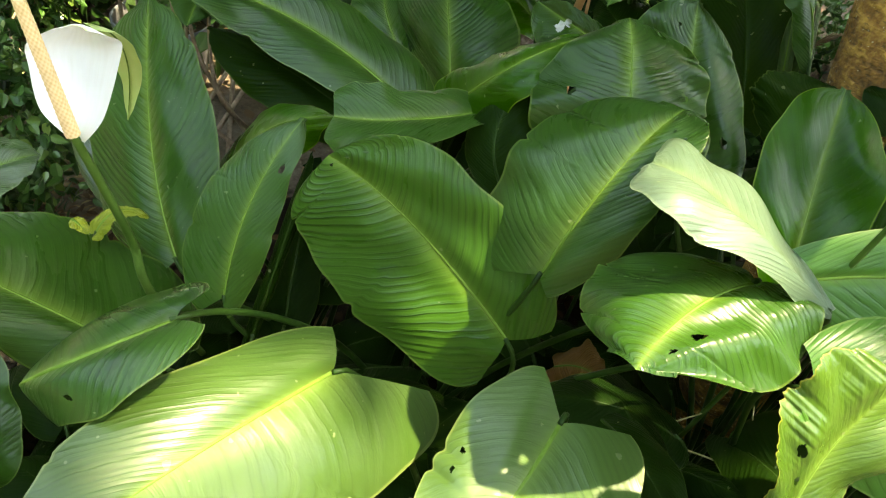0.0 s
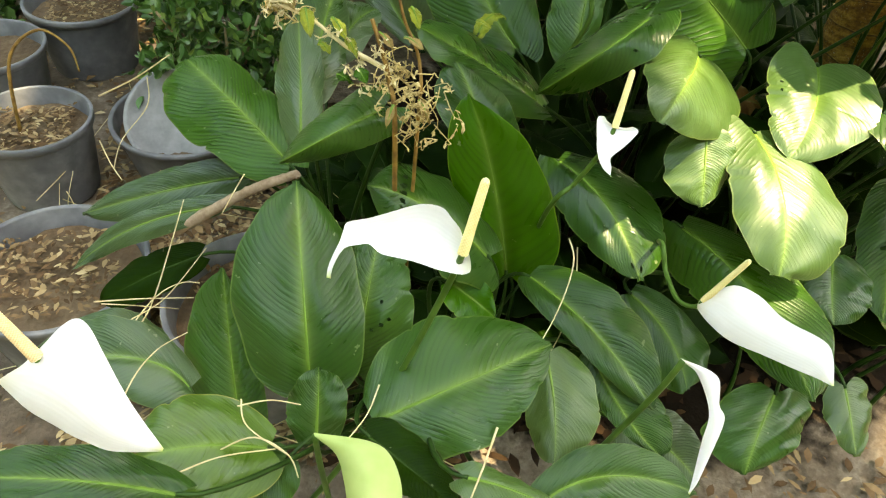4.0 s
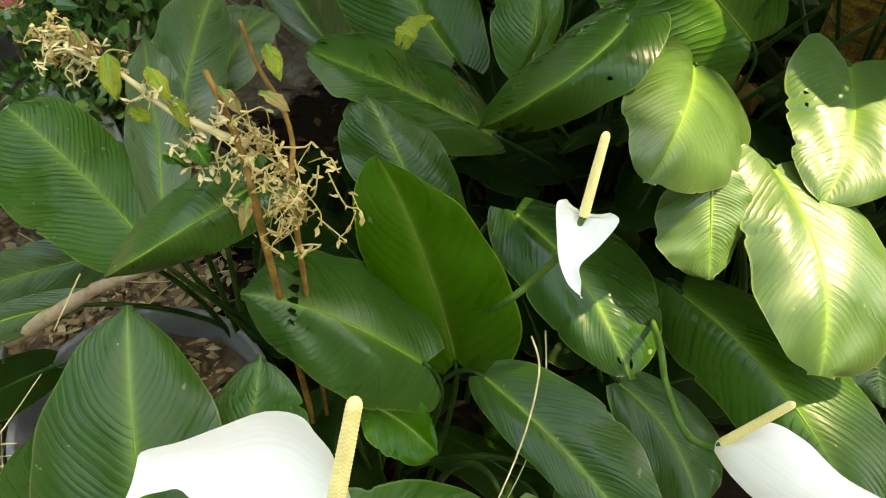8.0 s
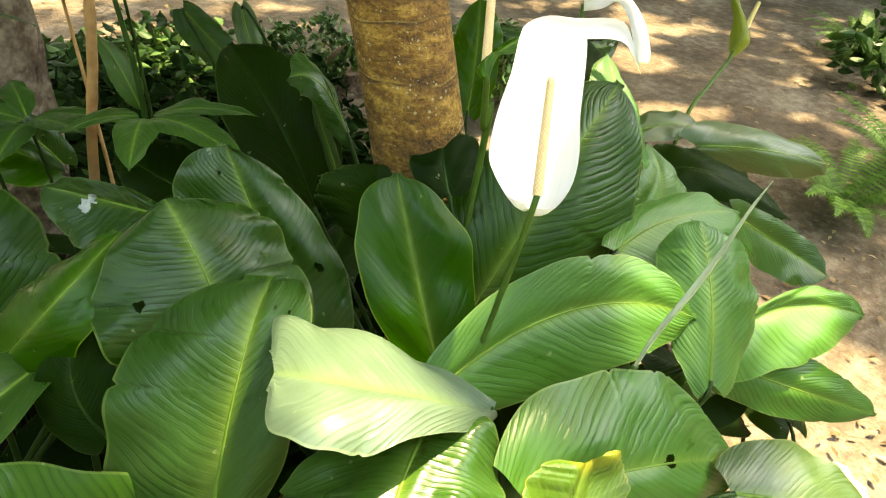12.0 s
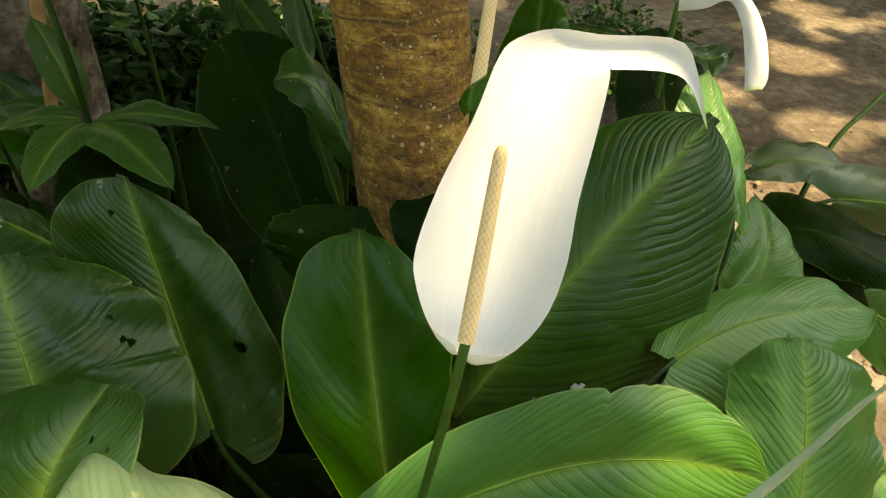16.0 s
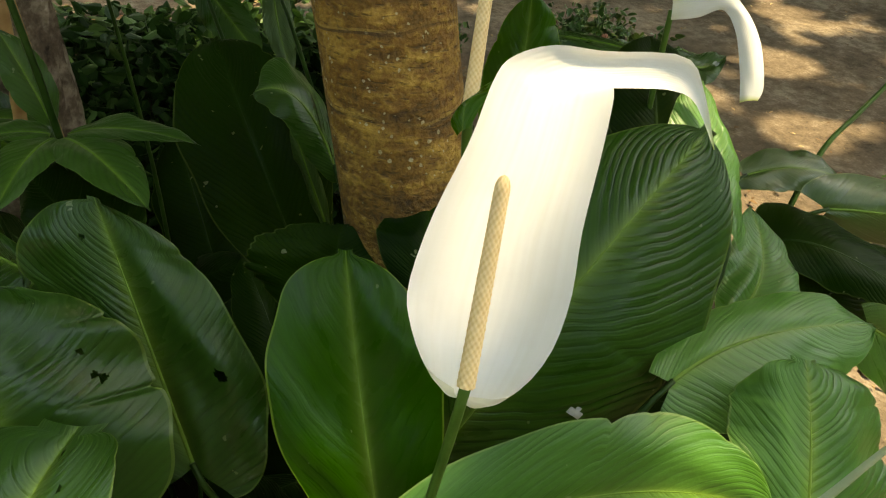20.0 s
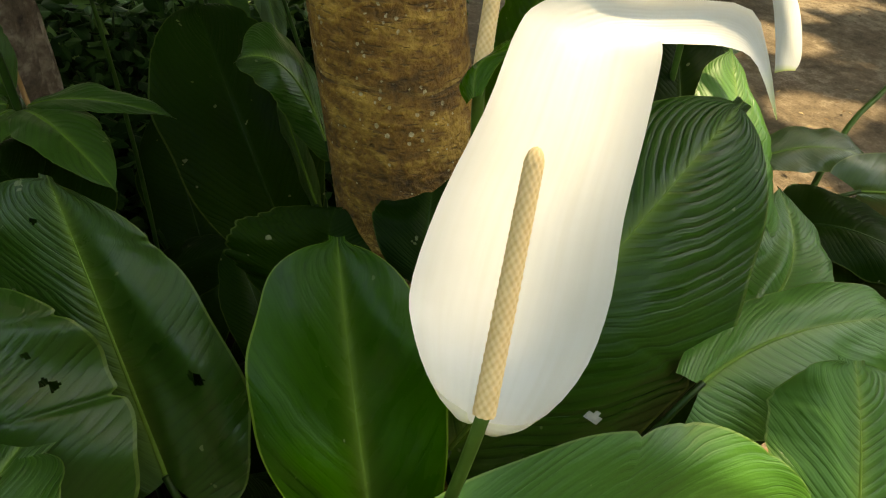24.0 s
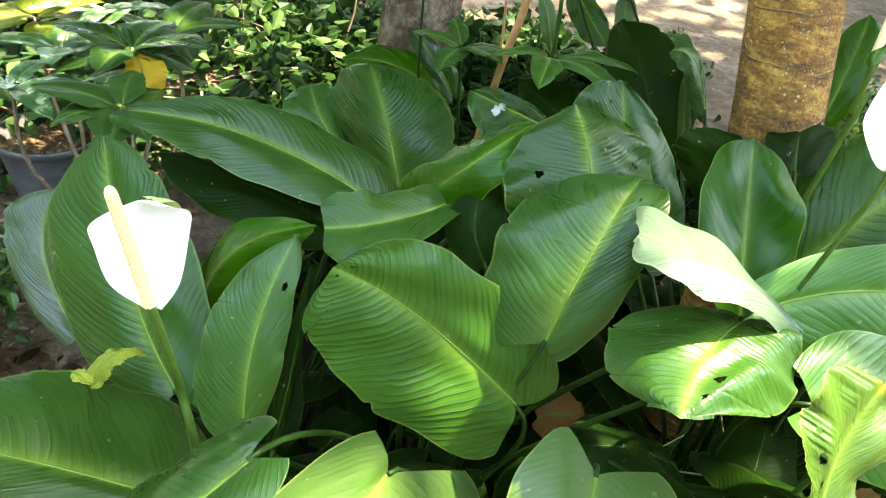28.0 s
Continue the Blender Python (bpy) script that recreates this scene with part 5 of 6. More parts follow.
# ---- pots ----
PLASTIC = plain_material("pot_grey", ((0.25, (0.06, 0.062, 0.065)), (0.5, (0.13, 0.132, 0.135)), (0.75, (0.26, 0.26, 0.255))), 7, 0.55, 0.002, 25.0, gloss=0.35)


def lathe(profile, x, y, z, sides=48):
    verts, faces = [], []
    for r, h in profile:
        for k in range(sides):
            a = 2 * math.pi * k / sides
            verts.append((x + r * math.cos(a), y + r * math.sin(a), z + h))
    for i in range(len(profile) - 1):
        for k in range(sides):
            faces.append((i * sides + k, i * sides + (k + 1) % sides, (i + 1) * sides + (k + 1) % sides, (i + 1) * sides + k))
    return verts, faces


def pot(x, y, r, h, label, fill=0.78):
    ob = thing("plant_pot", x, y, 0.0, label, "pot", "grey plastic pots")
    prof = [(0.0, 0.0), (r * 0.76, 0.0), (r * 0.78, 0.01), (r * 0.94, h * 0.88), (r * 0.95, h * 0.9), (r * 1.0, h * 0.905), (r * 1.01, h * 0.99), (r * 1.0, h), (r * 0.955, h), (r * 0.945, h * 0.985), (r * 0.88, h * 0.6)]
    part("body", mesh("body", *lathe(prof, x, y, 0.0), PLASTIC), ob)
    rr = r * 0.9
    verts = [(x, y, h * fill + 0.006)]
    for ring in range(1, 7):
        for k in range(40):
            a = 2 * math.pi * k / 40
            q = rr * ring / 6
            verts.append((x + q * math.cos(a), y + q * math.sin(a), h * fill + 0.014 * noise.noise((q * 20 * math.cos(a), q * 20 * math.sin(a), x))))
    faces = [(0, 1 + k, 1 + (k + 1) % 40) for k in range(40)]
    for ring in range(5):
        for k in range(40):
            o = 1 + ring * 40
            faces.append((o + k, o + 40 + k, o + 40 + (k + 1) % 40, o + (k + 1) % 40))
    part("soil", mesh("soil", verts, faces, SOIL), ob, "dry brown potting soil")
    return ob



for x, y, r, h, lab in ((-1.64, 1.36, 0.178, 0.27, "grey plastic pot with dry soil and a dead stem"), (-1.585, 2.16, 0.205, 0.27, "grey plastic pot with litter on its soil"), (-1.485, 0.71, 0.22, 0.27, "wide grey plastic pot full of fallen leaves"), (-1.86, 1.86, 0.19, 0.25, "grey plastic pot with a dry plant"), (-1.20, 1.42, 0.235, 0.21, "old grey pot half hidden under a leaf"), (-1.0, 0.50, 0.225, 0.30, "large pale grey pot round the lily stalks"), (-0.92, 2.62, 0.19, 0.27, "black pot with pale chips behind the lilies")):
    pot(x, y, r, h, lab)


disc = new("pot_saucer", mesh("pot_saucer", *lathe([(0.001, 0.0), (0.15, 0.0), (0.165, 0.012), (0.168, 0.03), (0.155, 0.03), (0.15, 0.014), (0.001, 0.012)], 0.0, 0.0, 0.0), plain_material("saucer_grey", ((0.3, (0.16, 0.16, 0.155)), (0.7, (0.30, 0.30, 0.29))), 12, 0.8, 0.002)))
disc.matrix_world = pose(-1.21, 1.36, 0.225, 38, -14, 10)
tagged(disc, "pale grey worn saucer leaning inside an old pot", "saucer")

# ---- litter, stones, straws ----
STRAW = plain_material("straw", ((0.3, (0.42, 0.33, 0.16)), (0.7, (0.62, 0.52, 0.30))), 40, 0.7, 0.0004)
LITTER = island_material("litter", ((0.0, (0.045, 0.024, 0.010)), (0.45, (0.15, 0.088, 0.042)), (0.8, (0.30, 0.21, 0.105)), (0.95, (0.48, 0.38, 0.21)), (1.0, (0.60, 0.42, 0.05))), 0.8, 0.1)
# Dark copy of the litter; shade under the lilies is in its colour.
LITTER_SHADED = island_material("litter_shaded", ((0.0, (0.012, 0.008, 0.005)), (0.7, (0.035, 0.02, 0.011)), (1.0, (0.12, 0.07, 0.03))), 0.9, 0.05, 0.03)
STONE = plain_material("pale_stone", ((0.34, (0.10, 0.08, 0.06)), (0.5, (0.26, 0.225, 0.18)), (0.68, (0.42, 0.37, 0.31))), 16, 0.95, 0.012, 50.0)
TWIG = plain_material("twig_bark", ((0.25, (0.16, 0.10, 0.06)), (0.75, (0.38, 0.29, 0.20))), 30, 0.9, 0.002, 120.0)


def straw(points, r0, r1):
    ob = new("dry_straw", mesh("dry_straw", *tube(smooth_rows(points, 18), np.linspace(r0, r1, 18), 6), STRAW))
    return tagged(ob, "thin dry pale straw fallen across the plants", "straw", "fallen straws")


straw([(-0.395, 0.248, 0.634), (-0.397, 0.207, 0.617), (-0.429, 0.152, 0.597), (-0.470, 0.101, 0.579), (-0.513, 0.056, 0.565)], 0.0017, 0.0011)
straw([(-1.231, 0.065, 0.534), (-1.200, 0.116, 0.563), (-1.163, 0.157, 0.574), (-1.116, 0.183, 0.576)], 0.0016, 0.001)
straw([(-1.240, 0.227, 0.522), (-1.181, 0.291, 0.553), (-1.134, 0.313, 0.564), (-1.099, 0.313, 0.559)], 0.0014, 0.001)
straw([(-1.280, 0.294, 0.561), (-1.200, 0.296, 0.552), (-1.112, 0.293, 0.542)], 0.0015, 0.001)
straw([(-1.036, 0.002, 0.601), (-0.987, -0.001, 0.608), (-0.941, -0.014, 0.602)], 0.0014, 0.001)
straw([(-0.328, 0.313, 0.536), (-0.354, 0.239, 0.500), (-0.406, 0.159, 0.457), (-0.464, 0.103, 0.427)], .0016, .001)
straw([(-1.316, 0.112, 0.384), (-1.284, 0.164, 0.403), (-1.227, 0.221, 0.429), (-1.160, 0.255, 0.442)], .0018, .001)
straw([(-1.286, 0.281, 0.437), (-1.253, 0.328, 0.453), (-1.179, 0.367, 0.470), (-1.093, 0.450, 0.517)], .0016, .001)
straw([(-1.292, 0.358, 0.485), (-1.236, 0.377, 0.447), (-1.164, 0.390, 0.408)], .0014, .001)
straw([(-1.150, 0.060, 0.439), (-1.064, 0.063, 0.444), (-0.998, 0.047, 0.433), (-0.913, 0.008, 0.410)], .0018, .001)
straw([(-1.064, 0.109, 0.425), (-1.038, 0.074, 0.407), (-0.994, 0.032, 0.388)], .0014, .001)
straw([(-0.903, 0.104, 0.390), (-0.870, 0.108, 0.398), (-0.838, 0.106, 0.402)], .0012, .0008)
straw([(-1.077, -0.058, 0.576), (-1.015, -0.065, 0.615), (-0.968, -0.103, 0.617), (-0.956, -0.139, 0.610)], .0015, .001)
straw([(-1.138, -0.094, 0.593), (-1.064, -0.086, 0.611), (-0.984, -0.092, 0.618)], .0016, .001)
straw([(-1.027, -0.012, 0.639), (-1.021, -0.056, 0.634), (-0.968, -0.112, 0.632)], .0013, .0008)
straw([(-0.825, -0.047, 0.673), (-0.849, -0.086, 0.662), (-0.887, -0.121, 0.652)], .0013, .0008)
straw([(-0.689, -0.182, 0.731), (-0.719, -0.225, 0.714), (-0.753, -0.270, 0.695)], .0018, .001)
straw([(-1.246, 0.263, 0.474), (-1.193, 0.295, 0.524), (-1.139, 0.373, 0.619), (-1.110, 0.419, 0.675)], .0016, .001)
straw([(-1.336, 0.979, 0.561), (-1.235, 0.940, 0.629), (-1.145, 0.909, 0.702)], .0022, .0016)
straw([(-1.225, 1.029, 0.576), (-1.224, 0.934, 0.554), (-1.283, 0.846, 0.520), (-1.298, 0.760, 0.502)], .0016, .0012)
straw([(-1.299, 0.722, 0.609), (-1.281, 0.682, 0.576), (-1.261, 0.651, 0.552)], .0014, .001)
straw([(-1.000, 0.513, 0.650), (-1.027, 0.491, 0.619), (-1.053, 0.468, 0.588)], .0014, .001)
straw([(0.600, 0.686, 0.519), (0.638, 0.646, 0.551), (0.689, 0.597, 0.583)], .002, .0014)
straw([(0.542, 0.727, 0.514), (0.569, 0.713, 0.565), (0.594, 0.699, 0.614)], .0018, .0012)
straw([(0.714, 0.756, 0.609), (0.709, 0.690, 0.532), (0.653, 0.685, 0.477)], .0016, .001)
straw([(0.551, 0.780, 0.493), (0.599, 0.713, 0.461), (0.664, 0.652, 0.450)], .0014, .001)
straw([(-0.421, 0.836, 0.340), (-0.365, 0.796, 0.339), (-0.322, 0.774, 0.347)], .0018, .001)
straw([(-0.443, 0.775, 0.258), (-0.388, 0.777, 0.301), (-0.338, 0.768, 0.329)], .0014, .001)

rs = np.random.default_rng(91)
for i in range(26):
    p = np.array([rs.uniform(-1.55, -0.75), rs.uniform(0.15, 1.5), rs.uniform(0.03, 0.22)])
    h, ln = rs.uniform(0, 6.28), rs.uniform(0.12, 0.22)
    d = np.array([math.cos(h), math.sin(h), rs.uniform(-0.12, 0.35)]) * ln
    q = np.array([p - d, p + rs.normal(0, 0.025, 3), p + d])
    q[:, 2] = np.maximum(q[:, 2], 0.012)
    straw(list(q), 0.0014, 0.0008)


def litter(n, areas, sizes, seed, height=lambda x, y: 0.0):
    """Curled dead leaves lying about."""
    r = np.random.default_rng(seed)
    verts, faces = [], []
    for i in range(n):
        x0, x1, y0, y1 = areas[r.integers(len(areas))]
        x, y = r.uniform(x0, x1), r.uniform(y0, y1)
        z = height(x, y) + 0.012 + r.uniform(0, 0.012)
        a, s, w = r.uniform(0, 6.28), r.uniform(*sizes), r.uniform(0.22, 0.5)
        curl = r.uniform(-0.5, 0.5)
        c, q = math.cos(a), math.sin(a)
        o = len(verts)
        for fs, fw in ((0, 0), (0.35, 1), (0.35, -1), (0.7, 0.8), (0.7, -0.8), (1, 0)):
            u, v = (fs - 0.5) * s, fw * w * s * 0.5
            zz = z + curl * s * (fs - 0.5) ** 2 + abs(fw) * s * 0.12 * (1 if curl > 0 else 0.3)
            verts.append((x + c * u - q * v, y + q * u + c * v, zz))
        faces += [(o, o + 2, o + 1), (o + 1, o + 2, o + 4, o + 3), (o + 3, o + 4, o + 5)]
    return verts, faces


tagged(new("leaf_litter", mesh("leaf_litter", *litter(2400, [(1.2, 6.5, 0.2, 5.0), (1.2, 3.5, -0.3, 2.2), (-0.2, 1.6, -0.7, 0.0)], (0.010, 0.055), 21), LITTER, smooth=False)), "scattered dry tan leaves on the bare soil", "litter", kind="stuff")
tagged(new("leaf_litter", mesh("leaf_litter", *litter(6500, [(-2.4, -0.9, 0.0, 2.6), (-1.5, -0.8, 0.2, 2.0), (-1.5, -0.9, 0.2, 1.4)], (0.010, 0.05), 22), LITTER, smooth=False)), "thick dry brown leaf litter between the pots", "litter", kind="stuff")
tagged(new("leaf_litter", mesh("leaf_litter", *litter(1100, [(-0.9, 1.3, 0.1, 1.7)], (0.03, 0.10), 23), LITTER_SHADED, smooth=False)), "dead leaves coloured dark for the shade under the lilies", "litter", kind="stuff")
tagged(new("leaf_litter", mesh("leaf_litter", *litter(1300, [(-2.5, 2.5, 1.8, 6.0)], (0.03, 0.10), 24), LITTER, smooth=False)), "dry leaves and debris behind the bed", "litter", kind="stuff")
for px, py, pr, ph in ((-1.485, 0.71, 0.18, 0.225), (-1.64, 1.36, 0.14, 0.215), (-1.585, 2.16, 0.16, 0.215), (-0.92, 2.62, 0.15, 0.215), (-1.0, 0.50, 0.19, 0.24)):
    v, f = litter(420, [(px - pr * 0.8, px + pr * 0.8, py - pr * 0.8, py + pr * 0.8)], (0.008, 0.035), int(abs(px) * 100), lambda x, y: ph)
    tagged(new("pot_litter", mesh("pot_litter", v, f, LITTER, smooth=False)), "dry brown leaf bits on the pot's soil", "litter", kind="stuff")


def stone(x, y, r, h, seed):
    bm = bmesh.new()
    bmesh.ops.create_icosphere(bm, subdivisions=3, radius=1.0)
    for v in bm.verts:
        k = 1 + 0.40 * noise.noise(v.co * 1.3 + V3((seed, 0, 0))) + 0.16 * noise.noise(v.co * 3.5 + V3((seed, 3, 0))) + 0.05 * noise.noise(v.co * 9 + V3((seed, 5, 0)))
        v.co = V3((x + v.co.x * k * r, y + v.co.y * k * r * 0.75, h * 0.35 + v.co.z * k * h * 0.65))
    me = bpy.data.meshes.new("stone")
    bm.to_mesh(me)
    bm.free()
    me.materials.append(STONE)
    me.polygons.foreach_set("use_smooth", [True] * len(me.polygons))
    return tagged(new("stone", me), "rough pale stone lying on the soil", "stone", "stones by the path")


for i, (x, y, r, h) in enumerate(((1.74, 0.70, 0.10, 0.08), (1.86, 0.28, 0.13, 0.06), (2.16, 0.92, 0.12, 0.06), (1.66, 0.18, 0.09, 0.05), (1.45, 0.30, 0.07, 0.05), (2.45, 1.05, 0.05, 0.04), (2.55, 0.95, 0.04, 0.03), (2.7, 1.2, 0.05, 0.04), (2.05, 0.55, 0.05, 0.03))):
    stone(x, y, r, h, i * 3.7)


def stick(points, r0, r1, label):
    rows = smooth_rows(points, 30)
    return tagged(new("dry_stick", mesh("dry_stick", *tube(rows + np.array([[0.002 * noise.noise((i * 0.9, 0, 5)), 0.002 * noise.noise((i * 0.9, 7, 5)), 0.003 * noise.noise((i * 0.7, 3, 1))] for i in range(30)]), np.linspace(r0, r1, 30) * np.array([1 + 0.2 * math.sin(i * 2.1) * (i % 7 == 0) for i in range(30)]), 10), TWIG)), label, "stick")


stick(((-1.177, 0.587, 0.443), (-1.005, 0.544, 0.576), (-0.895, 0.520, 0.634)), 0.013, 0.009, "bare brown dry stick leaning against the lilies")
stick(((0.636, 0.147, 0.552), (0.700, 0.071, 0.584), (0.764, 0.019, 0.625)), 0.006, 0.004, "thin pale dry twig")
stick(((0.595, 1.231, 0.060), (0.843, 1.080, 0.050), (1.088, 0.915, 0.050)), 0.010, 0.007, "dark dry stick on the shaded soil")

DEAD = leaf_material("leaf_dead", (0.16, 0.07, 0.02), (0.34, 0.17, 0.05), (0.2, 0.1, 0.03), relief=0.002, rough=0.7, glow=0.1)
dead = thing("dead_leaf", *(0.666, 1.234, 0.020), "curled rust-brown dead leaf on the soil", "dead leaf")
leaf(dead, (0.391, 0.888, 0.473), (0.441, 0.871, 0.498), (0.485, 0.833, 0.494), (0.467, 0.931, 0.501), (0.414, 0.810, 0.493), mat=DEAD, wave=0.02, stalk=False)
dead = thing("dead_leaf", *(1.395, 0.838, 0.020), "curled orange-brown dead leaf among the stalks", "dead leaf")
leaf(dead, (0.624, 0.424, 0.768), (0.665, 0.425, 0.788), (0.703, 0.423, 0.801), (0.672, 0.441, 0.795), (0.668, 0.405, 0.786), mat=DEAD, wave=0.012, stalk=False)
curl = thing("yellow_leaf", (-0.395, 0.856, 0.775)[0], (-0.395, 0.856, 0.775)[1], 0.0, "small curled yellow-green leaf among the stalks", "leaf")
leaf(curl, (-0.435, 0.822, 0.769), (-0.405, 0.843, 0.803), (-0.361, 0.851, 0.795), (-0.416, 0.858, 0.802), (-0.394, 0.821, 0.797), mat=LEAF_YELLOW, wave=0.008, ragged=0.3)

# ---- shadowy lower leaves ----
low = thing("peace_lily", 0.1, 0.75, 0.0, "lower shaded peace lily leaves deep in the bed", "plant", "peace lilies in the bed")
rl = np.random.default_rng(77)


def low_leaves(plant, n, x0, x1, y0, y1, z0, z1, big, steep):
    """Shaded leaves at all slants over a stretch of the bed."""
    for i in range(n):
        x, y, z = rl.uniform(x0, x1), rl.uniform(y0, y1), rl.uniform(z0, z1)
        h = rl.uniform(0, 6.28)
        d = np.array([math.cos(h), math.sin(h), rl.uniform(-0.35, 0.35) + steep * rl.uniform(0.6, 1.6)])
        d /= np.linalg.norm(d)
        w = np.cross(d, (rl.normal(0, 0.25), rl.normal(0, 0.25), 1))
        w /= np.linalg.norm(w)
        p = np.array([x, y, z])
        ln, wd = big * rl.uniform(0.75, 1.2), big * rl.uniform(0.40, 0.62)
        leaf(plant, p - d * ln, p + np.array([0, 0, 0.03]), p + d * ln, p + w * wd, p - w * wd, mat=LEAF_SHADED, crown=(x - d[0] * ln * 1.2, y - d[1] * ln * 1.2, 0.0), res=0.4, tail=0.1)


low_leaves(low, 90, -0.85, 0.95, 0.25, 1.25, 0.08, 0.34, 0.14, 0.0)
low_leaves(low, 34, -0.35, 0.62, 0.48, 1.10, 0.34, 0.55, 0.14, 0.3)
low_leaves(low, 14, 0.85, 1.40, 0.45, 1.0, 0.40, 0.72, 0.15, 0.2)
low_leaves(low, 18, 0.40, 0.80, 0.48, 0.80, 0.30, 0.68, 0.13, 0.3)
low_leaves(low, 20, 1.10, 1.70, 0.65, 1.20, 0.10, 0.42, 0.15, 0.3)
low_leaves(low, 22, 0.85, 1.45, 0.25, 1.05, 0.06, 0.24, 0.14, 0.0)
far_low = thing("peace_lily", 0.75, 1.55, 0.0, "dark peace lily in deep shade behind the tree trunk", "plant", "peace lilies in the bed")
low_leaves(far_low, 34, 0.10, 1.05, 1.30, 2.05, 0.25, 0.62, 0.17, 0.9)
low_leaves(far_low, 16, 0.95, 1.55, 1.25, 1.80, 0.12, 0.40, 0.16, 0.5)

# ---- wild shrub, cane and back growth ----
WILD = leaf_material("wild_leaf", (0.014, 0.052, 0.006), (0.034, 0.095, 0.012), (0.10, 0.16, 0.04), veins=12, relief=0.0004, rough=0.42)
CANE = plain_material("cane_orange", ((0.3, (0.30, 0.15, 0.06)), (0.7, (0.50, 0.30, 0.14))), 25, 0.6, 0.001)
wild = thing("wild_shrub", 0.46, 1.40, 0.0, "wild shrub with rosettes of pointed green leaves", "shrub")
part("stem", mesh("stem", *tube(smooth_rows([(0.46, 1.40, 0.0), (0.45, 1.36, 0.6), (0.434, 1.305, 1.127), (0.42, 1.33, 1.35), (0.40, 1.40, 1.7)], 30), np.linspace(0.007, 0.003, 30), 8), STALK), wild)


def pointed(plant, c, tip, wide, mat=WILD, up=(0, 0, 1)):
    c, tip = np.asarray(c, float), np.asarray(tip, float)
    d = tip - c
    ln = np.linalg.norm(d)
    side = np.cross(d, up)
    side /= np.linalg.norm(side) + 1e-9
    m = c + d * 0.5 + np.array([0, 0, 0.08 * ln])
    return leaf(plant, c + d * 0.08, m, tip, m + side * wide + np.array([0, 0, 0.1 * wide]), m - side * wide + np.array([0, 0, 0.1 * wide]), mat=mat, lobe=0.0, wave=0.003, rise=0.6, taper=0.8, stalk=False)


C = (0.434, 1.305, 1.127)
for tip, wide in (((0.349, 1.157, 1.116), 0.034), ((0.502, 1.095, 1.118), 0.040), ((0.588, 1.195, 1.133), 0.030), ((0.40, 1.36, 1.25), 0.030), ((0.31, 1.36, 1.10), 0.030)):
    pointed(wild, C, tip, wide)
rw = np.random.default_rng(5)


def rosette(plant, c, r, n, wide, mat=WILD, seed=0):
    q = np.random.default_rng(seed)
    for i in range(n):
        a = 6.28 * i / n + q.uniform(-0.4, 0.4)
        t = np.array(c) + np.array([math.cos(a), math.sin(a), q.uniform(-0.35, 0.25)]) * r * q.uniform(0.75, 1.1)
        pointed(plant, c, t, wide * q.uniform(0.8, 1.2), mat)


for i, (c, r) in enumerate((((0.30, 1.52, 1.06), 0.16), ((0.24, 1.70, 1.20), 0.17), ((0.42, 1.62, 1.30), 0.16), ((0.56, 1.72, 1.28), 0.15))):
    rosette(wild, c, r, 5, 0.03, WILD, 30 + i)
    part("stem", mesh("stem", *tube(smooth_rows([(0.44 + 0.1 * i - 0.15, 1.5 + 0.1 * i, 0.0), (c[0] + 0.03, c[1], c[2] * 0.6), c], 16), np.linspace(0.006, 0.003, 16), 7), CANE if i == 2 else STALK), wild)
cane = new("garden_cane", mesh("garden_cane", *tube(smooth_rows([(0.345, 1.60, 0.0), (0.365, 1.54, 0.6), (0.385, 1.475, 1.0), (0.411, 1.427, 1.25), (0.44, 1.36, 1.8)], 40), np.linspace(0.011, 0.008, 40) * np.array([1.0 + 0.12 * (i % 8 == 0) for i in range(40)]), 10), CANE))
tagged(cane, "upright orange-brown bare cane stem", "cane")

def variegated():
    m, n, lk, b = material("variegated_leaf")
    big = noise_node(n, lk, 22.0, 5.0)
    base = ramp(n, lk, big.outputs[0], ((0.42, (0.03, 0.10, 0.02)), (0.52, (0.10, 0.20, 0.06)), (0.60, (0.52, 0.55, 0.36)))).outputs[0]
    lk.new(base, b.inputs["Base Color"])
    b.inputs["Roughness"].default_value = 0.35
    bump(n, lk, b, big.outputs[0], 0.3, 0.002)
    return m


VARIEGATED = variegated()
croton = thing("shrub", -0.62, 2.0, 0.0, "mottled green shrub beside the black pot", "shrub")
for i, (c, r, m) in enumerate((((-0.511, 2.099, 0.808), 0.24, LEAF), ((-0.727, 2.247, 0.735), 0.26, VARIEGATED), ((-0.420, 2.305, 0.778), 0.24, WILD), ((-0.835, 2.440, 0.768), 0.26, LEAF_YELLOW), ((-0.609, 2.499, 0.777), 0.26, VARIEGATED), ((-0.814, 2.011, 0.726), 0.22, VARIEGATED), ((-0.642, 2.076, 0.719), 0.22, VARIEGATED), ((-0.507, 1.802, 0.762), 0.2, WILD))):
    rosette(croton, c, r, 7, 0.045 if m is VARIEGATED else 0.06, m, 60 + i)
    part("stem", mesh("stem", *tube(smooth_rows([(-0.62 + 0.05 * i - 0.15, 2.0 + 0.03 * i, 0.0), (c[0], c[1] + 0.04, c[2] * 0.55), c], 14), np.linspace(0.010, 0.004, 14), 8), TWIG), croton)
yl = thing("yellow_leaf", *(-1.075, 3.717, 0.000), "big bright yellow dying leaf", "leaf")
leaf(yl, (-0.477, 1.978, 0.739), (-0.475, 2.012, 0.780), (-0.500, 2.049, 0.821), (-0.526, 2.017, 0.779), (-0.408, 2.009, 0.787), mat=leaf_material("leaf_bright_yellow", (0.50, 0.30, 0.02), (0.66, 0.42, 0.03), (0.5, 0.4, 0.05), relief=0.001, rough=0.5), wave=0.02)

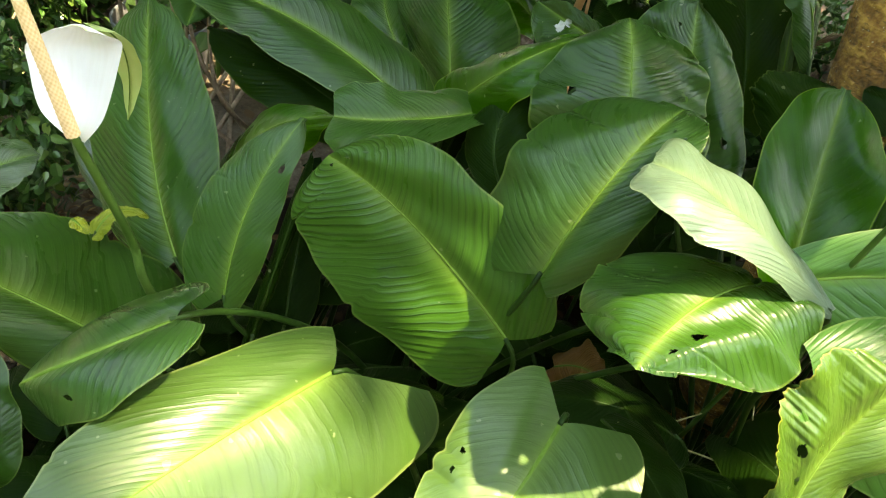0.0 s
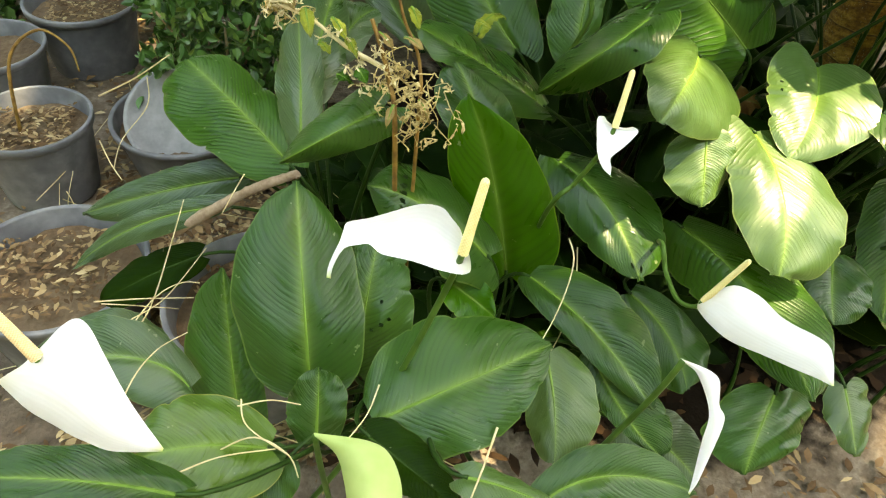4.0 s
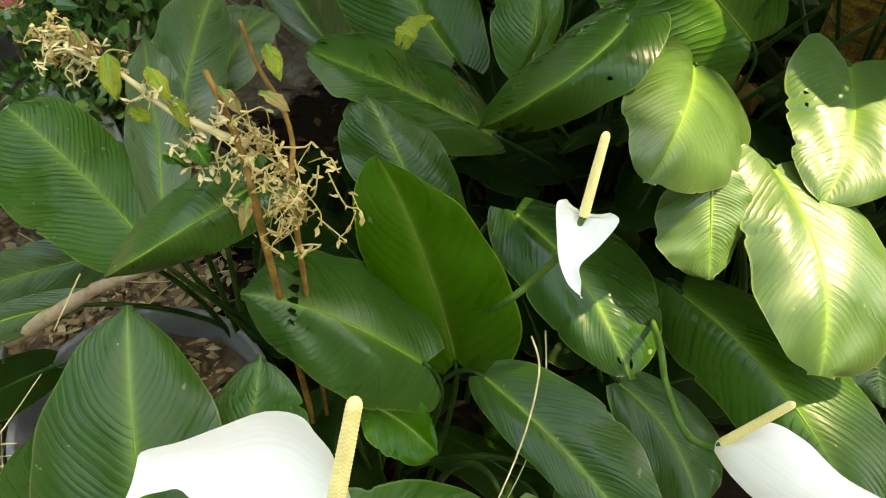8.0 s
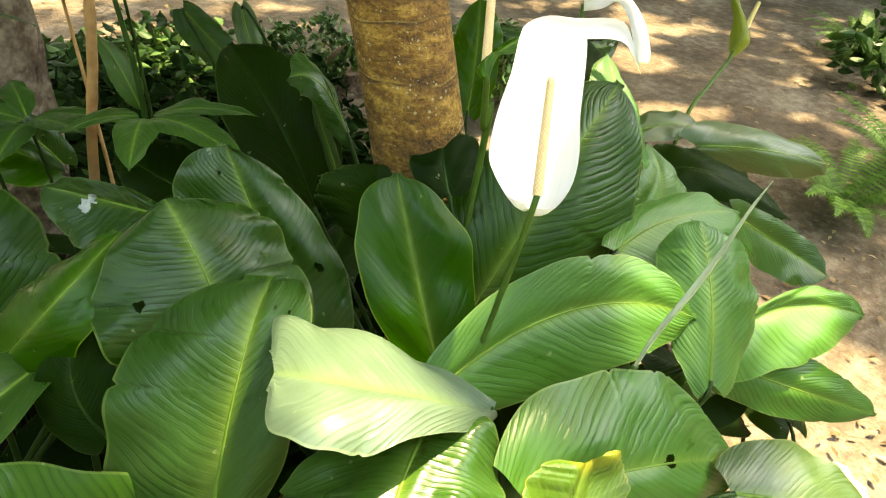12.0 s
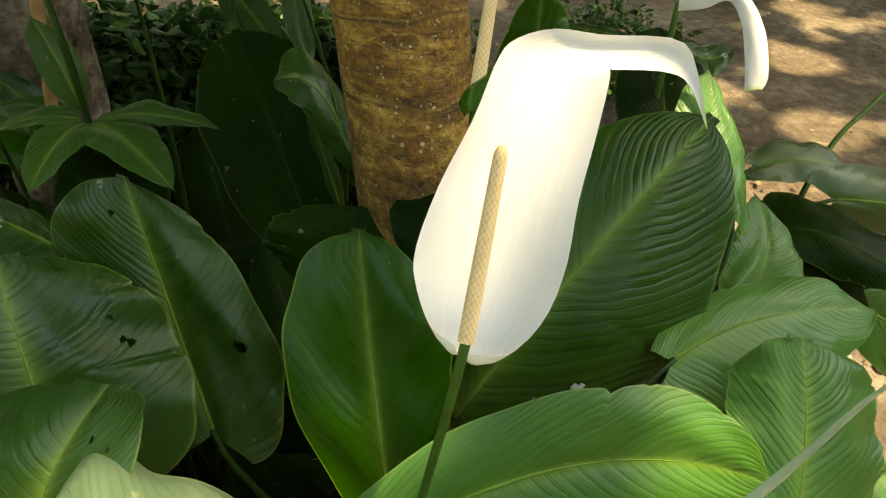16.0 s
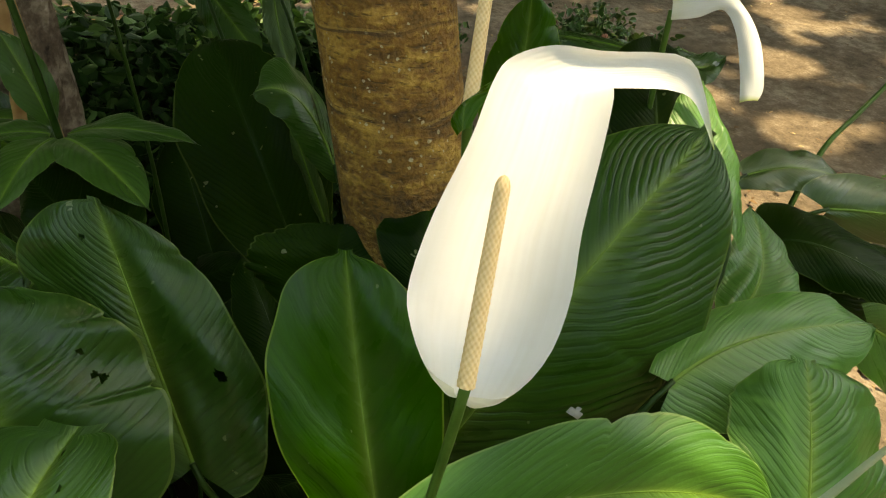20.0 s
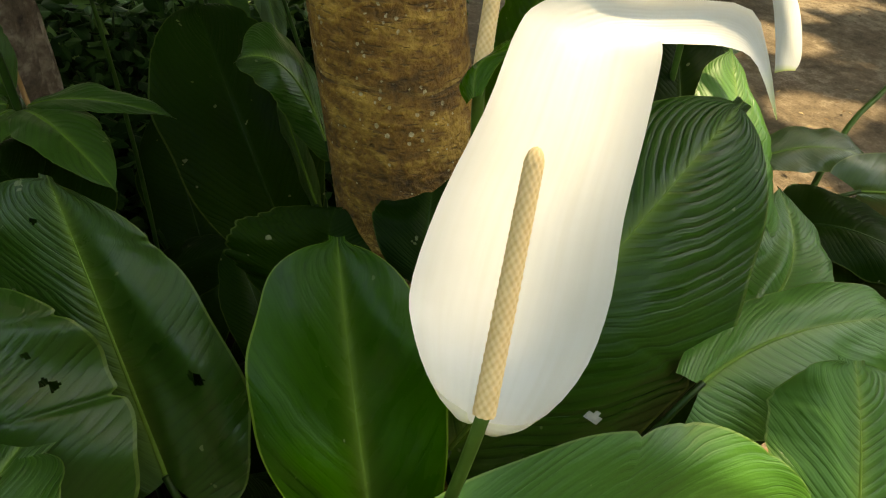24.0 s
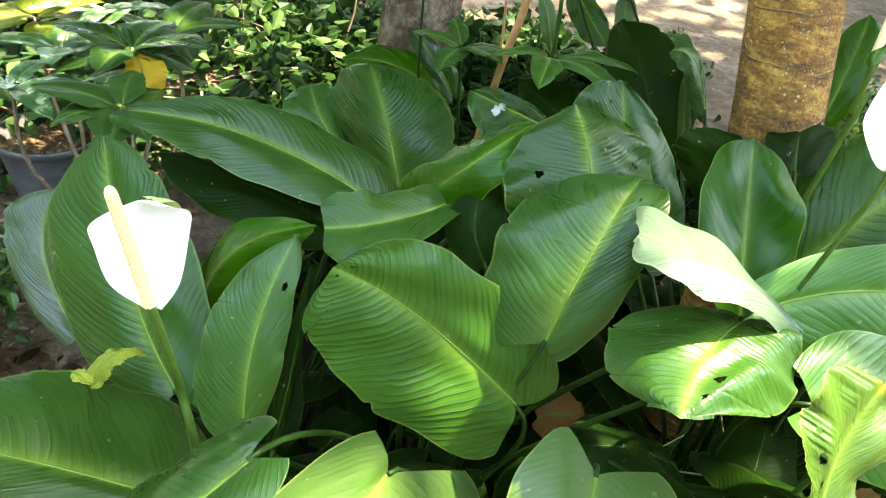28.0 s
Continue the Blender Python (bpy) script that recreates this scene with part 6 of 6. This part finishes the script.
UNDER = island_material("undergrowth", ((0.0, (0.008, 0.028, 0.005)), (0.6, (0.030, 0.085, 0.016)), (0.95, (0.11, 0.20, 0.055)), (1.0, (0.22, 0.18, 0.08))), 0.45, 0.2)
# Undergrowth again, blackened to carry the deep shade behind the trunk.
UNDER_SHADED = island_material("undergrowth_shaded", ((0.0, (0.003, 0.010, 0.002)), (0.7, (0.010, 0.030, 0.006)), (1.0, (0.04, 0.08, 0.02))), 0.6, 0.1, 0.02)
HEDGE = island_material("hedge_leaves", ((0.0, (0.016, 0.058, 0.010)), (0.7, (0.055, 0.15, 0.028)), (1.0, (0.20, 0.28, 0.06))), 0.30, 0.2, 0.45)
PINK = plain_material("petal_pink", ((0.3, (0.62, 0.22, 0.20)), (0.7, (0.78, 0.42, 0.36))), 30, 0.6, 0.001, glow=0.2)


def patch(n, x0, x1, y0, y1, top, size, seed):
    """Loose ground cover of small leaves with bare twigs between."""
    r = np.random.default_rng(seed)
    pieces = []
    for i in range(n // 14):
        x, y = r.uniform(x0, x1), r.uniform(y0, y1)
        z = r.uniform(0.04, top) * (0.6 + 0.4 * noise.noise((x * 1.3, y * 1.3, seed)))
        pieces.append(leaf_cloud(14, np.array([x, y, max(z, 0.04)]), (0.09, 0.09, 0.05), size, int(r.integers(1e6)), lambda p: p[2] > 0.01, 0.35))
    return join(pieces)


tagged(new("ground_cover", mesh("ground_cover", *patch(10500, -2.6, 0.5, 2.5, 5.6, 0.80, 0.080, 11), UNDER, smooth=False)), "tangled dark green creeper growing behind the lilies", "creeper", kind="stuff")
tagged(new("ground_cover", mesh("ground_cover", *patch(6400, -0.1, 1.9, 1.9, 3.5, 0.58, 0.075, 12), UNDER_SHADED, smooth=False)), "low leafy undergrowth behind the tree", "creeper", kind="stuff")
tagged(new("ground_cover", mesh("ground_cover", *patch(3000, -0.2, 1.7, 3.5, 4.2, 0.62, 0.085, 15), UNDER, smooth=False)), "leafy green weeds behind the old tree", "weeds", kind="stuff")
tagged(new("ground_cover", mesh("ground_cover", *patch(2600, 5.6, 8.5, 0.2, 2.0, 0.9, 0.11, 13), UNDER, smooth=False)), "dark green bushes beyond the path", "bush", kind="stuff")
twigs = []
for i in range(150):
    p = np.array([rw.uniform(-2.4, 0.3), rw.uniform(2.5, 4.8), rw.uniform(0.03, 0.45)])
    d = rw.normal(0, 1, 3) * np.array([1, 1, 0.5])
    d /= np.linalg.norm(d)
    twigs.append(tube(smooth_rows([p, p + d * 0.2 + rw.normal(0, 0.03, 3), p + d * 0.42], 6), np.linspace(0.006, 0.003, 6), 5))
tagged(new("dry_twigs", mesh("dry_twigs", *join(twigs), TWIG)), "bare brown twigs tangled in the creeper", "twigs", kind="stuff")


def hedge(x, y, h, r, n, label, flowers, seed):
    ob = thing("flowering_shrub", x, y, 0.0, label, "shrub")
    stems = []
    q = np.random.default_rng(seed)
    for i in range(9):
        a = q.uniform(0, 6.28)
        stems.append(tube(smooth_rows([(x, y, 0), (x + 0.4 * r * math.cos(a), y + 0.4 * r * math.sin(a), h * 0.5), (x + 0.8 * r * math.cos(a), y + 0.8 * r * math.sin(a), h * 0.85)], 8), np.linspace(0.008, 0.004, 8), 6))
    part("stems", mesh("stems", *join(stems), TWIG), ob)
    pieces = []
    for i in range(n // 12):
        v = q.normal(0, 1, 3)
        v /= np.linalg.norm(v)
        p = np.array([x, y, h * 0.62]) + v * np.array([r, r, h * 0.42]) * q.uniform(0.5, 1.05)
        pieces.append(leaf_cloud(12, p, (0.035, 0.035, 0.025), 0.042, int(q.integers(1e6)), lambda p: p[2] > 0.02))
    part("foliage", mesh("foliage", *join(pieces), HEDGE, smooth=False), ob)
    for c in flowers:
        petals = []
        for k in range(26):
            a, e = q.uniform(0, 6.28), q.uniform(0.1, 1.4)
            d = np.array([math.cos(a) * math.cos(e), math.sin(a) * math.cos(e), math.sin(e)])
            s = np.cross(d, (0.1, 0.2, 1))
            s /= np.linalg.norm(s)
            u = np.cross(s, d)
            p = np.array(c) + d * 0.012
            o = [p, p + d * 0.014 + s * 0.009, p + d * 0.024 + u * 0.004, p + d * 0.014 - s * 0.009]
            petals.append((o, [(0, 1, 2), (0, 2, 3)]))
        part("blossom", mesh("blossom", *join(petals), PINK, smooth=False), ob, "pink cluster of small petals")
    return ob


hedge(-1.06, 1.62, 0.62, 0.27, 2600, "dense small-leaved green shrub with a pink blossom", [(-1.16, 1.30, 0.66)], 41)
hedge(-1.55, 2.75, 0.5, 0.3, 1500, "dense small-leaved green shrub behind the pots", [], 42)
hedge(2.95, 2.95, 0.45, 0.4, 2200, "low green shrub with pink blossoms across the path", [(2.80, 2.72, 0.44), (3.05, 2.66, 0.40)], 43)
hedge(2.15, 3.55, 0.4, 0.3, 1300, "small leafy shrub behind the tree trunk", [], 45)
hedge(1.35, 2.5, 0.35, 0.22, 900, "small bushy plant near the tree", [], 44)

# ---- dry plant ----
DRY = plain_material("dried_flower", ((0.3, (0.22, 0.14, 0.045)), (0.7, (0.62, 0.49, 0.22))), 45, 0.85, 0.001, 200.0)
DRYSTEM = plain_material("dried_stem", ((0.3, (0.09, 0.045, 0.014)), (0.7, (0.30, 0.17, 0.045))), 30, 0.6, 0.001)
DRYLEAF = leaf_material("dry_leaf", (0.20, 0.12, 0.04), (0.42, 0.30, 0.12), (0.3, 0.2, 0.08), relief=0.001, rough=0.8, gloss=0.1)
dry = thing("dry_plant", -0.70, 0.42, 0.0, "withered plant with tangled dry tan flower sprays", "plant")
MAIN = [(-0.70, 0.42, 0.0), (-0.733, 0.331, 0.808), (-0.740, 0.376, 0.935), (-0.761, 0.422, 1.017)]
part("stem", mesh("stem", *tube(smooth_rows(MAIN, 26), np.linspace(0.0055, 0.0035, 26), 9), DRYSTEM), dry)
SECOND = [(-0.68, 0.42, 0.0), (-0.696, 0.331, 0.821), (-0.683, 0.391, 0.942), (-0.706, 0.426, 1.011), (-0.716, 0.446, 1.056)]
part("stem", mesh("stem", *tube(smooth_rows(SECOND, 26), np.linspace(0.004, 0.0024, 26), 8), DRYSTEM), dry)
ARM = [(-0.733, 0.380, 0.942), (-0.804, 0.420, 0.971), (-0.857, 0.477, 0.994), (-0.930, 0.540, 1.002)]
part("branch", mesh("branch", *tube(smooth_rows(ARM, 26), np.linspace(0.005, 0.002, 26), 7), STRAW), dry)


def tangle(points, n, spread, length, seed, mat=DRY, fall=1.0):
    q = np.random.default_rng(seed)
    rows = smooth_rows(points, 40)
    pieces = []
    for i in range(n):
        p = rows[q.integers(40)] + q.normal(0, spread, 3)
        k = [p]
        for j in range(4):
            k.append(k[-1] + q.normal(0, length * 0.45, 3) + np.array([0, 0, -length * 0.30 * fall]))
        pieces.append(tube(smooth_rows(k, 12), np.linspace(0.0008, 0.0005, 12) * (1 + 0.8 * q.uniform(0, 1, 12)), 5))
        for j in range(9):
            c = smooth_rows(k, 12)[q.integers(12)]
            d = q.normal(0, 1, 3) + np.array([0, 0, -0.4])
            d /= np.linalg.norm(d)
            s = q.uniform(0.35, 1.0)
            pieces.append(tube([c, c + d * 0.004 * s, c + d * 0.009 * s + q.normal(0, 0.001, 3), c + d * 0.013 * s], [0.0008, 0.0034 * s, 0.0028 * s, 0.0005], 6, 0.3))
    return mesh("spray", *join(pieces), mat)


HANG = [(-0.722, 0.390, 0.955), (-0.714, 0.335, 0.920), (-0.686, 0.291, 0.886)]
part("spray", tangle(HANG, 26, 0.017, 0.030, 51), dry)
part("spray", tangle([(-0.758, 0.384, 0.952), (-0.693, 0.355, 0.946), (-0.653, 0.335, 0.940)], 15, 0.014, 0.030, 52), dry)
part("spray", tangle(ARM, 26, 0.014, 0.020, 53, STRAW, 0.3), dry)
part("spray", tangle([(-0.921, 0.541, 1.006), (-0.891, 0.531, 1.006)], 22, 0.012, 0.016, 54, DRY, 0.2), dry)
for k, (c, t, wd, m) in enumerate((((-0.823, 0.462, 1.006), (-0.803, 0.417, 0.983), 0.010, LEAF_YELLOW), ((-0.802, 0.432, 0.984), (-0.790, 0.392, 0.963), 0.009, LEAF_YELLOW), ((-0.752, 0.416, 1.000), (-0.732, 0.377, 0.983), 0.008, DRYLEAF), ((-0.711, 0.409, 0.992), (-0.682, 0.374, 0.983), 0.009, DRYLEAF), ((-0.697, 0.331, 0.921), (-0.687, 0.289, 0.898), 0.008, DRYLEAF), ((-0.740, 0.327, 0.917), (-0.757, 0.301, 0.885), 0.007, DRYLEAF), ((-0.894, 0.531, 1.020), (-0.880, 0.493, 1.001), 0.009, DRYLEAF), ((-0.693, 0.441, 1.030), (-0.686, 0.399, 1.006), 0.010, LEAF_YELLOW), ((-0.863, 0.494, 1.009), (-0.860, 0.444, 0.975), 0.012, LEAF_YELLOW), ((-0.848, 0.438, 0.973), (-0.830, 0.418, 0.960), 0.010, LEAF_YELLOW), ((-0.456, 0.801, 0.816), (-0.422, 0.779, 0.806), 0.012, LEAF_YELLOW), ((-0.791, 0.392, 0.948), (-0.778, 0.367, 0.929), 0.013, LEAF_YOUNG), ((-0.825, 0.403, 0.933), (-0.798, 0.381, 0.921), 0.011, LEAF_YOUNG))):
    pointed(dry, c, t, wd, m)
dead_stem = thing("dead_plant", -1.68, 1.36, 0.20, "dead tan plant bent over in a grey pot", "plant")
part("stem", mesh("stem", *tube(smooth_rows([(-1.68, 1.36, 0.2), (-1.647, 1.400, 0.435), (-1.559, 1.441, 0.506), (-1.477, 1.386, 0.481), (-1.453, 1.328, 0.431)], 30), np.linspace(0.006, 0.0025, 30), 8), DRYSTEM), dead_stem)

# ---- ferns, stump, white post ----
FERN = island_material("fern", ((0.0, (0.03, 0.09, 0.012)), (1.0, (0.12, 0.26, 0.04))), 0.5, 0.3)


def frond(base, tip, wide, pairs):
    base, tip = np.asarray(base, float), np.asarray(tip, float)
    path = bezier((base, base + (tip - base) * 0.45 + np.array([0, 0, 0.16]), tip), pairs + 1)
    pieces = [tube(path, np.linspace(0.0025, 0.001, pairs + 1), 5)]
    for i in range(2, pairs):
        d = path[i + 1] - path[i]
        d /= np.linalg.norm(d)
        s = np.cross(d, (0, 0, 1))
        s /= np.linalg.norm(s)
        ln = wide * math.sin(math.pi * (0.12 + 0.86 * i / pairs)) ** 0.8
        for sg in (1, -1):
            o = path[i]
            w = d * 0.007
            pieces.append(([o - w, o + sg * s * ln * 0.5 - w * 1.1 + np.array([0, 0, 0.004]), o + sg * s * ln + d * 0.012 - np.array([0, 0, 0.008]), o + sg * s * ln * 0.5 + w * 1.1 + np.array([0, 0, 0.004]), o + w], [(0, 1, 2, 3, 4)]))
    return join(pieces)


for fx, fy in ((3.65, 1.02), (4.35, 0.95), (6.6, 2.1)):
    fern = thing("fern", fx, fy, 0.0, "bright green fern with arching fronds beside the path", "fern", "ferns by the path")
    q = np.random.default_rng(int(fx * 10))
    for i in range(15):
        a = 6.28 * i / 15 + q.uniform(-0.2, 0.2)
        ln = q.uniform(0.40, 0.62)
        part("frond", mesh("frond", *frond((fx, fy, 0.02), (fx + ln * math.cos(a), fy + ln * math.sin(a), q.uniform(0.1, 0.32)), 0.075, 26), FERN, smooth=False), fern)
sx, sy, sz = (2.353, 3.422, 0.000)
stump = thing("tree_stump", sx, sy, 0.0, "short cut stump with rough brown bark", "stump")
part("bark", trunk_mesh("bark", sx, sy, 0.085, 0.17, BARK_GREY, 1.15, rough=0.2, rings=False), stump)
part("cut_top", mesh("cut_top", *lathe([(0.001, 0.002), (0.05, 0.003), (0.078, 0.0)], sx, sy, 0.137, 30), TWIG), stump, "pale sawn wood")
